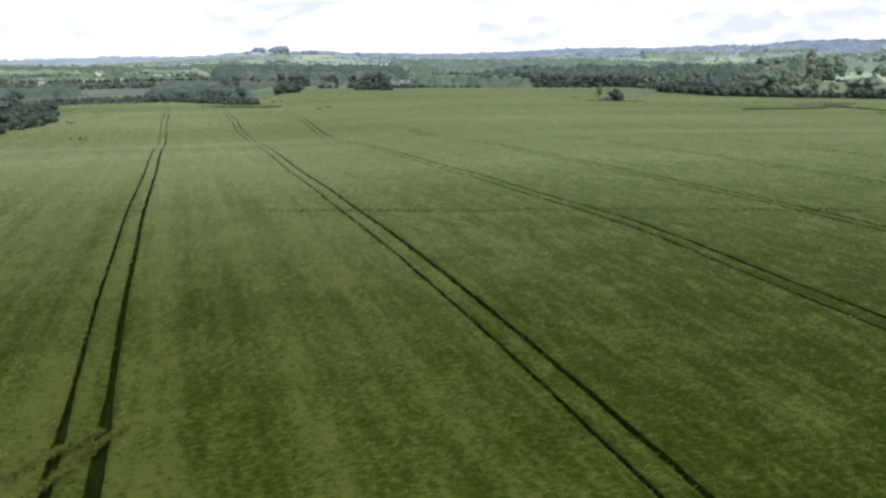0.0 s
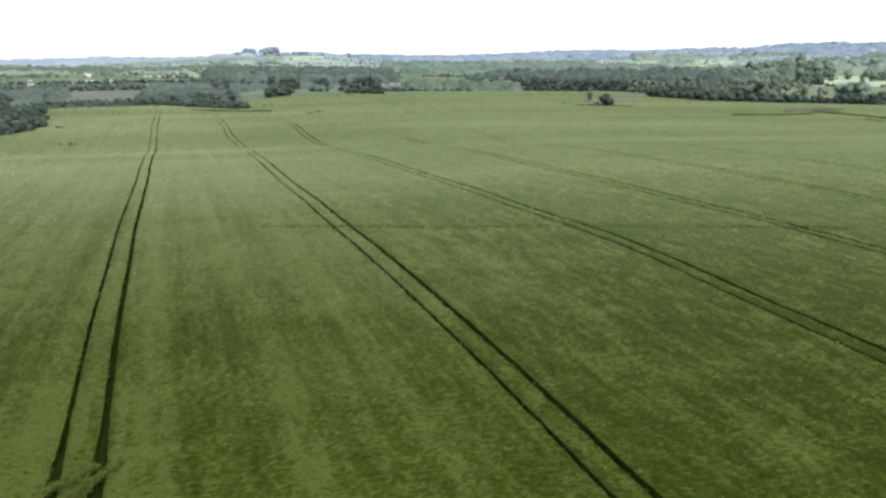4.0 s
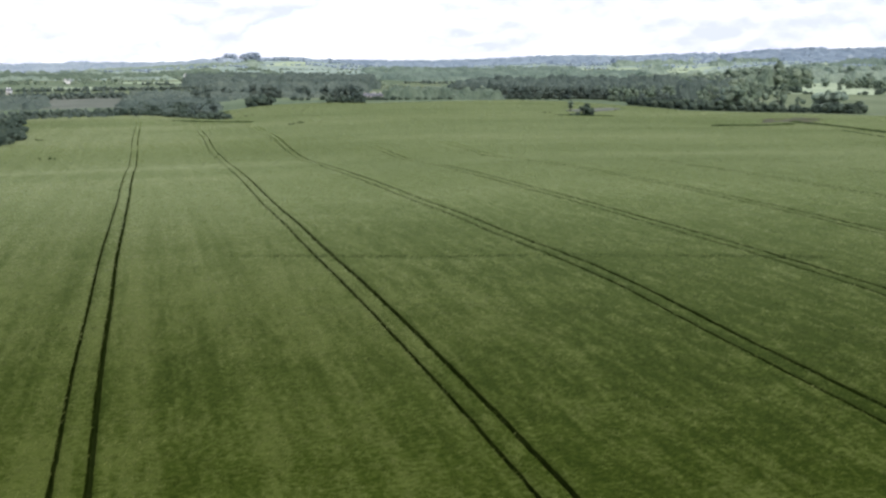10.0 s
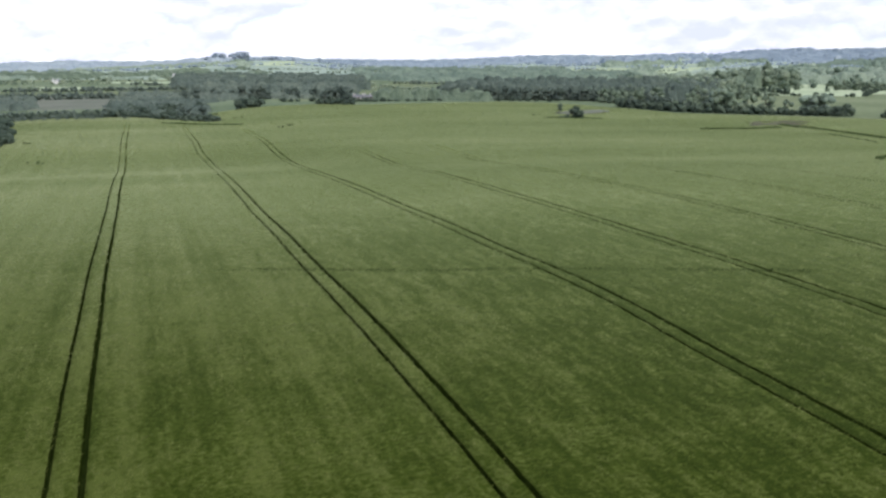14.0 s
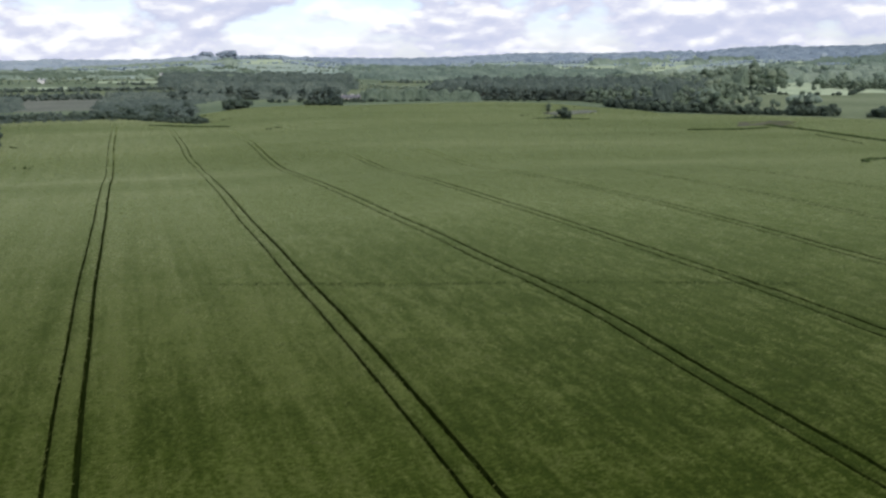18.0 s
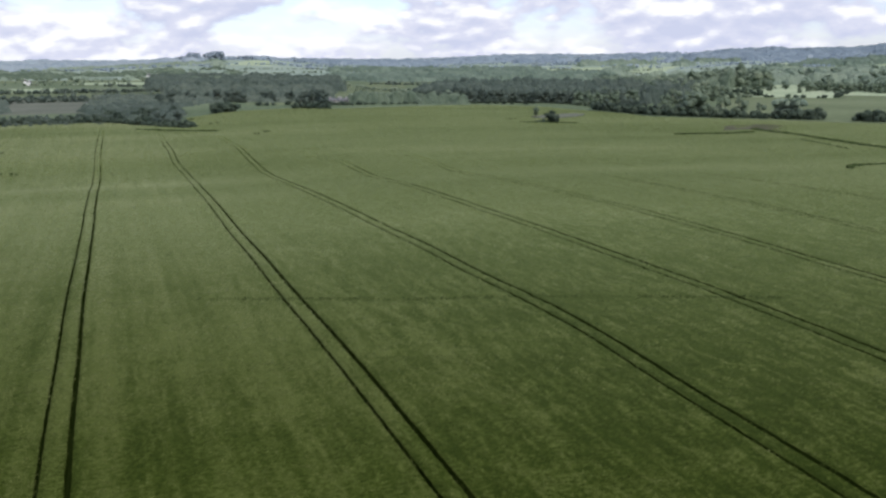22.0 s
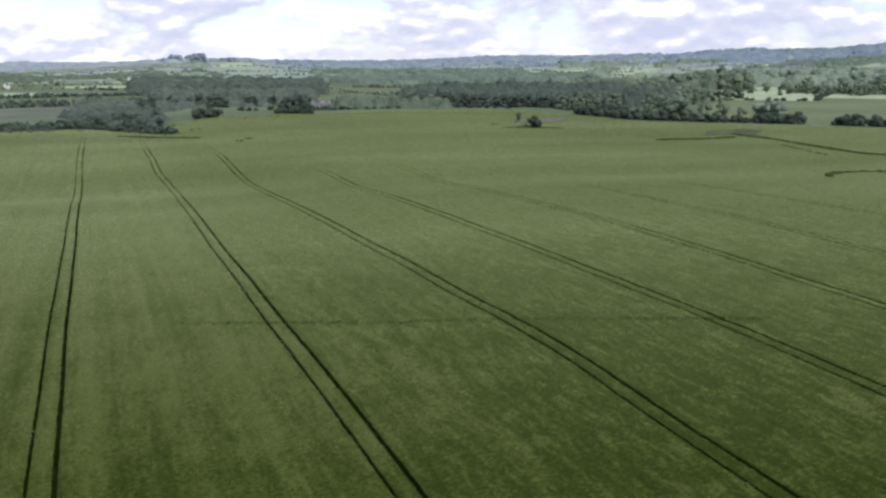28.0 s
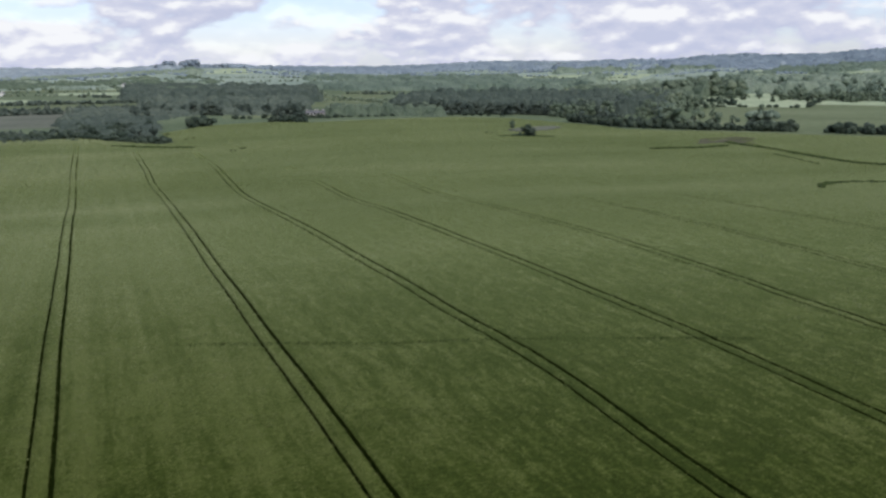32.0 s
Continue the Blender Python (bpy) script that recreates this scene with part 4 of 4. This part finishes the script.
wood("woodland", "hedgerow trees in dark lines", np.array(along_line([polar(-27, 850), polar(-21, 830), polar(-16, 850)], 2.4, rng, 3)
     + along_line([polar(-27, 930), polar(-20, 905), polar(-13, 930)], 2.4, rng, 3) + along_line([polar(-26, 1040), polar(-19, 1020), polar(-13, 1040)], 2.4, rng, 3)
     + along_line([polar(-16, 1200), polar(-10.5, 1180)], 3, rng, 8) + along_line([polar(-0.6, 1330), polar(4, 1290)], 3.0, rng, 8)), LEAF_DARK, 4.2, 0.75, 6, leafy=6, seed=8, fat=1.7)
canopy("woodland", "mixed green trees on the slope", 13.5, 20, 900, 1450, LEAF, 9, 2.8, 14, 0.85, 5, 0.8)
canopy("woodland", "dark green trees above the pale meadow", 19, 23, 1100, 1400, LEAF, 15, 2.6, 17, 0.9, 28, 0.8)
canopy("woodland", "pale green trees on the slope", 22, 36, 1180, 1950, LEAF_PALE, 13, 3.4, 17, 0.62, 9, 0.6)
canopy("woodland", "pale green trees among hedged fields", -30, -8, 1080, 2200, LEAF, 7, 4.2, 13, 0.36, 10, patch=1.6)


# the tall wood of round crowns beside the pale meadow
wood("woodland", "tall round green crowns beside the pale meadow", fan(RNG, 70, 13.5, 20.4, 830, 1120), LEAF, 13, per=14, leafy=14, seed=41)
wood("woodland", "tall round green crowns beside the pale meadow", fan(RNG, 40, 18.6, 23, 1130, 1350), LEAF, 19, per=14, leafy=14, seed=42)
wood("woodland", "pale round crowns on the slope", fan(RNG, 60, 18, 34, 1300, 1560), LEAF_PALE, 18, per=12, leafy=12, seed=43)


def hedgerows():
    """Hedges and their trees along the borders of the far fields."""
    rng = np.random.RandomState(12)
    n = 520000
    b, r = np.radians(rng.uniform(-30, 36, n)), np.sqrt(rng.uniform(1000 ** 2, 4500 ** 2, n))
    x, y = r * np.sin(b), r * np.cos(b)
    u, v = skewed(x, y)
    edge = np.minimum(np.abs((u / 230 + 0.5) % 1 - 0.5) * 230, np.abs((v / 210 + 0.5) % 1 - 0.5) * 210)
    keep = edge < 2.4 * np.clip(4 * value_noise(x / 160, y / 160, 5) + 1.6, 0, 1.0)
    p = np.stack([x, y], -1)[keep]
    return p


HEDGE = hedgerows()
near = np.hypot(HEDGE[:, 0], HEDGE[:, 1]) < 2200
wood("hedgerows", "green hedgerows and trees between far fields", HEDGE[near], LEAF, 3.6, per=2, seed=13, fat=2.0)
wood("distant_hedgerows", "hedgerows of distant fields, leaves tinted grey-green for haze", HEDGE[~near], LEAF_HAZED, 5, per=1, seed=14, fat=2.8)


canopy("distant_woods", "woods on the distant hill, leaves tinted grey-green for haze", 13, 38, 2600, 4300, LEAF_HAZED, 12, 9, 30, 0.60, 15, patch=3.0)
canopy("distant_woods", "woods on the distant plain, leaves tinted grey-green for haze", -32, -10, 2500, 4300, LEAF_HAZED, 12, 9, 30, 0.66, 16, patch=3.0)
canopy("distant_woods", "woods on the distant plain, leaves tinted grey-green for haze", -10, 14, 2750, 4300, LEAF_HAZED, 11, 9, 30, 0.55, 17, patch=3.0)
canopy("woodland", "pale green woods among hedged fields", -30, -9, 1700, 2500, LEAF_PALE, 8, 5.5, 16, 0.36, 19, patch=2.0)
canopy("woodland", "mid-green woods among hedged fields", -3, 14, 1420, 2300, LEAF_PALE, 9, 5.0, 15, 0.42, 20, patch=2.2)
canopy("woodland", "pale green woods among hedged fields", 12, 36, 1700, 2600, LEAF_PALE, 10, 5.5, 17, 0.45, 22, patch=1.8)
wood("distant_woods", "line of trees on the skyline", fan(RNG, 900, -32, 38, 4250, 4420), LEAF_HAZED, 10, per=2, seed=18, fat=1.9)

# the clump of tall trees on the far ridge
CLUMP = [make_tree("tree", "tall tree on the distant ridge, leaves tinted grey-green for haze", "tree", 25, 24, 0.05, LEAF_RIDGE_HAZED, 130, 80 + k, 4, 0.2, "trees on the ridge") for k in range(3)]
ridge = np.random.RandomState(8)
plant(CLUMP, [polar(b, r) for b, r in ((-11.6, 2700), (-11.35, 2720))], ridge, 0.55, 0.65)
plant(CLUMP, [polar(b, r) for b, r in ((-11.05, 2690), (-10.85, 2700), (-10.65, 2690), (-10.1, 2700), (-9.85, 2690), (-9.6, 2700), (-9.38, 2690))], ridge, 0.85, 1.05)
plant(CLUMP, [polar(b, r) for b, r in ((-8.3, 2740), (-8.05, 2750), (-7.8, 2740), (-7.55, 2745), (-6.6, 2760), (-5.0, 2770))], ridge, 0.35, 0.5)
retire(CLUMP)


# ---- houses ----
def box(x0, x1, y0, y1, z0, z1):
    v = [(x, y, z) for z in (z0, z1) for x, y in ((x0, y0), (x1, y0), (x1, y1), (x0, y1))]
    return np.array(v, float), np.array([(3, 2, 1, 0), (4, 5, 6, 7), (0, 1, 5, 4), (1, 2, 6, 5), (2, 3, 7, 6), (3, 0, 4, 7)])


def house(label, b, r, turn, long=11.0, deep=6.5, eaves=4.6, ridge=7.6, roof_mat=None, wall_mat=None):
    x, y = polar(b, r)
    root = tagged(new("house"), label, "house", "houses of the far village")
    l2, d2 = long / 2, deep / 2
    # walls with gables
    v = np.array([(-l2, -d2, -1), (l2, -d2, -1), (l2, d2, -1), (-l2, d2, -1), (-l2, -d2, eaves), (l2, -d2, eaves), (l2, d2, eaves), (-l2, d2, eaves), (-l2, 0, ridge), (l2, 0, ridge)], float)
    f = np.array([(0, 1, 5), (0, 5, 4), (2, 3, 7), (2, 7, 6), (1, 2, 6), (1, 6, 5), (5, 6, 9), (3, 0, 4), (3, 4, 7), (7, 4, 8)])
    part("wall", mesh_np("wall", v, f, [wall_mat or RENDER_WALL]), root)
    o, t = 0.4, 0.22
    drop = (ridge - eaves) / d2 * o
    rv, rf = [], []
    for s in (-1, 1):
        q = [(-l2 - o, s * (d2 + o), eaves - drop), (l2 + o, s * (d2 + o), eaves - drop), (l2 + o, 0, ridge), (-l2 - o, 0, ridge)]
        k = len(rv)
        rv += [(a, c, z + 0.03) for a, c, z in q] + [(a, c, z + 0.03 + t) for a, c, z in q]
        rf += [tuple(k + i for i in g) for g in ((0, 1, 2, 3), (7, 6, 5, 4), (0, 4, 5, 1), (1, 5, 6, 2), (2, 6, 7, 3), (3, 7, 4, 0))]
    part("roof", mesh_np("roof", np.array(rv), np.array(rf), [roof_mat or SLATE]), root)
    for s in (-1, 1):
        v, f = box(s * (l2 - 0.9) - 0.5, s * (l2 - 0.9) + 0.5, -0.4, 0.4, ridge - 0.6, ridge + 1.2)
        part("chimney", mesh_np("chimney", v, f, [wall_mat or RENDER_WALL]), root)
    for s in (-1, 1):
        for wx in (-0.33, 0.0, 0.33):
            for wz in (0.9, 3.0):
                if wz + 1.2 > eaves or (wx == 0 and wz < 1):
                    continue
                v, f = box(wx * long - 0.5, wx * long + 0.5, s * d2 - 0.06, s * d2 + 0.06, wz, wz + 1.2)
                part("window", mesh_np("window", v, f, [DARK_GLASS]), root)
        v, f = box(-0.5, 0.5, s * d2 - 0.05, s * d2 + 0.05, 0, 2.1)
        part("door", mesh_np("door", v, f, [BARK]), root)
    root.matrix_basis = pose(x, y, float(height(x, y)), 0, 0, turn)
    return root


for b, r, turn, size in ((-19.83, 1277, 85, 0.42), (-20.05, 1330, 100, 0.45), (-23.0, 975, 5, 0.4), (-13.45, 1838, 60, 0.7),
                         (-12.95, 1788, 70, 0.8), (-12.7, 1800, 20, 0.6), (0.66, 2910, 0, 1.1), (12.2, 3600, 10, 1.3), (27.4, 1400, 20, 0.8), (24.6, 1400, 40, 0.7)):
    house("white rendered house with a dark slate roof", b, r, turn, 11 * size, 6.5 * size ** 0.5, 4.6 * size ** 0.3, 7.6 * size ** 0.4)
STONE = m_simple("pale_stone", (0.24, 0.24, 0.22), (0.31, 0.31, 0.29), (0.38, 0.38, 0.355), (0.4, 4.0))
house("low pale stone cottage half hidden behind the crop", -2.75, 690, 8, 8, 4.2, 2.2, 3.6, wall_mat=STONE)
house("low pale stone cottage half hidden behind the crop", -2.2, 700, 20, 6, 4, 2.2, 3.4, wall_mat=STONE)
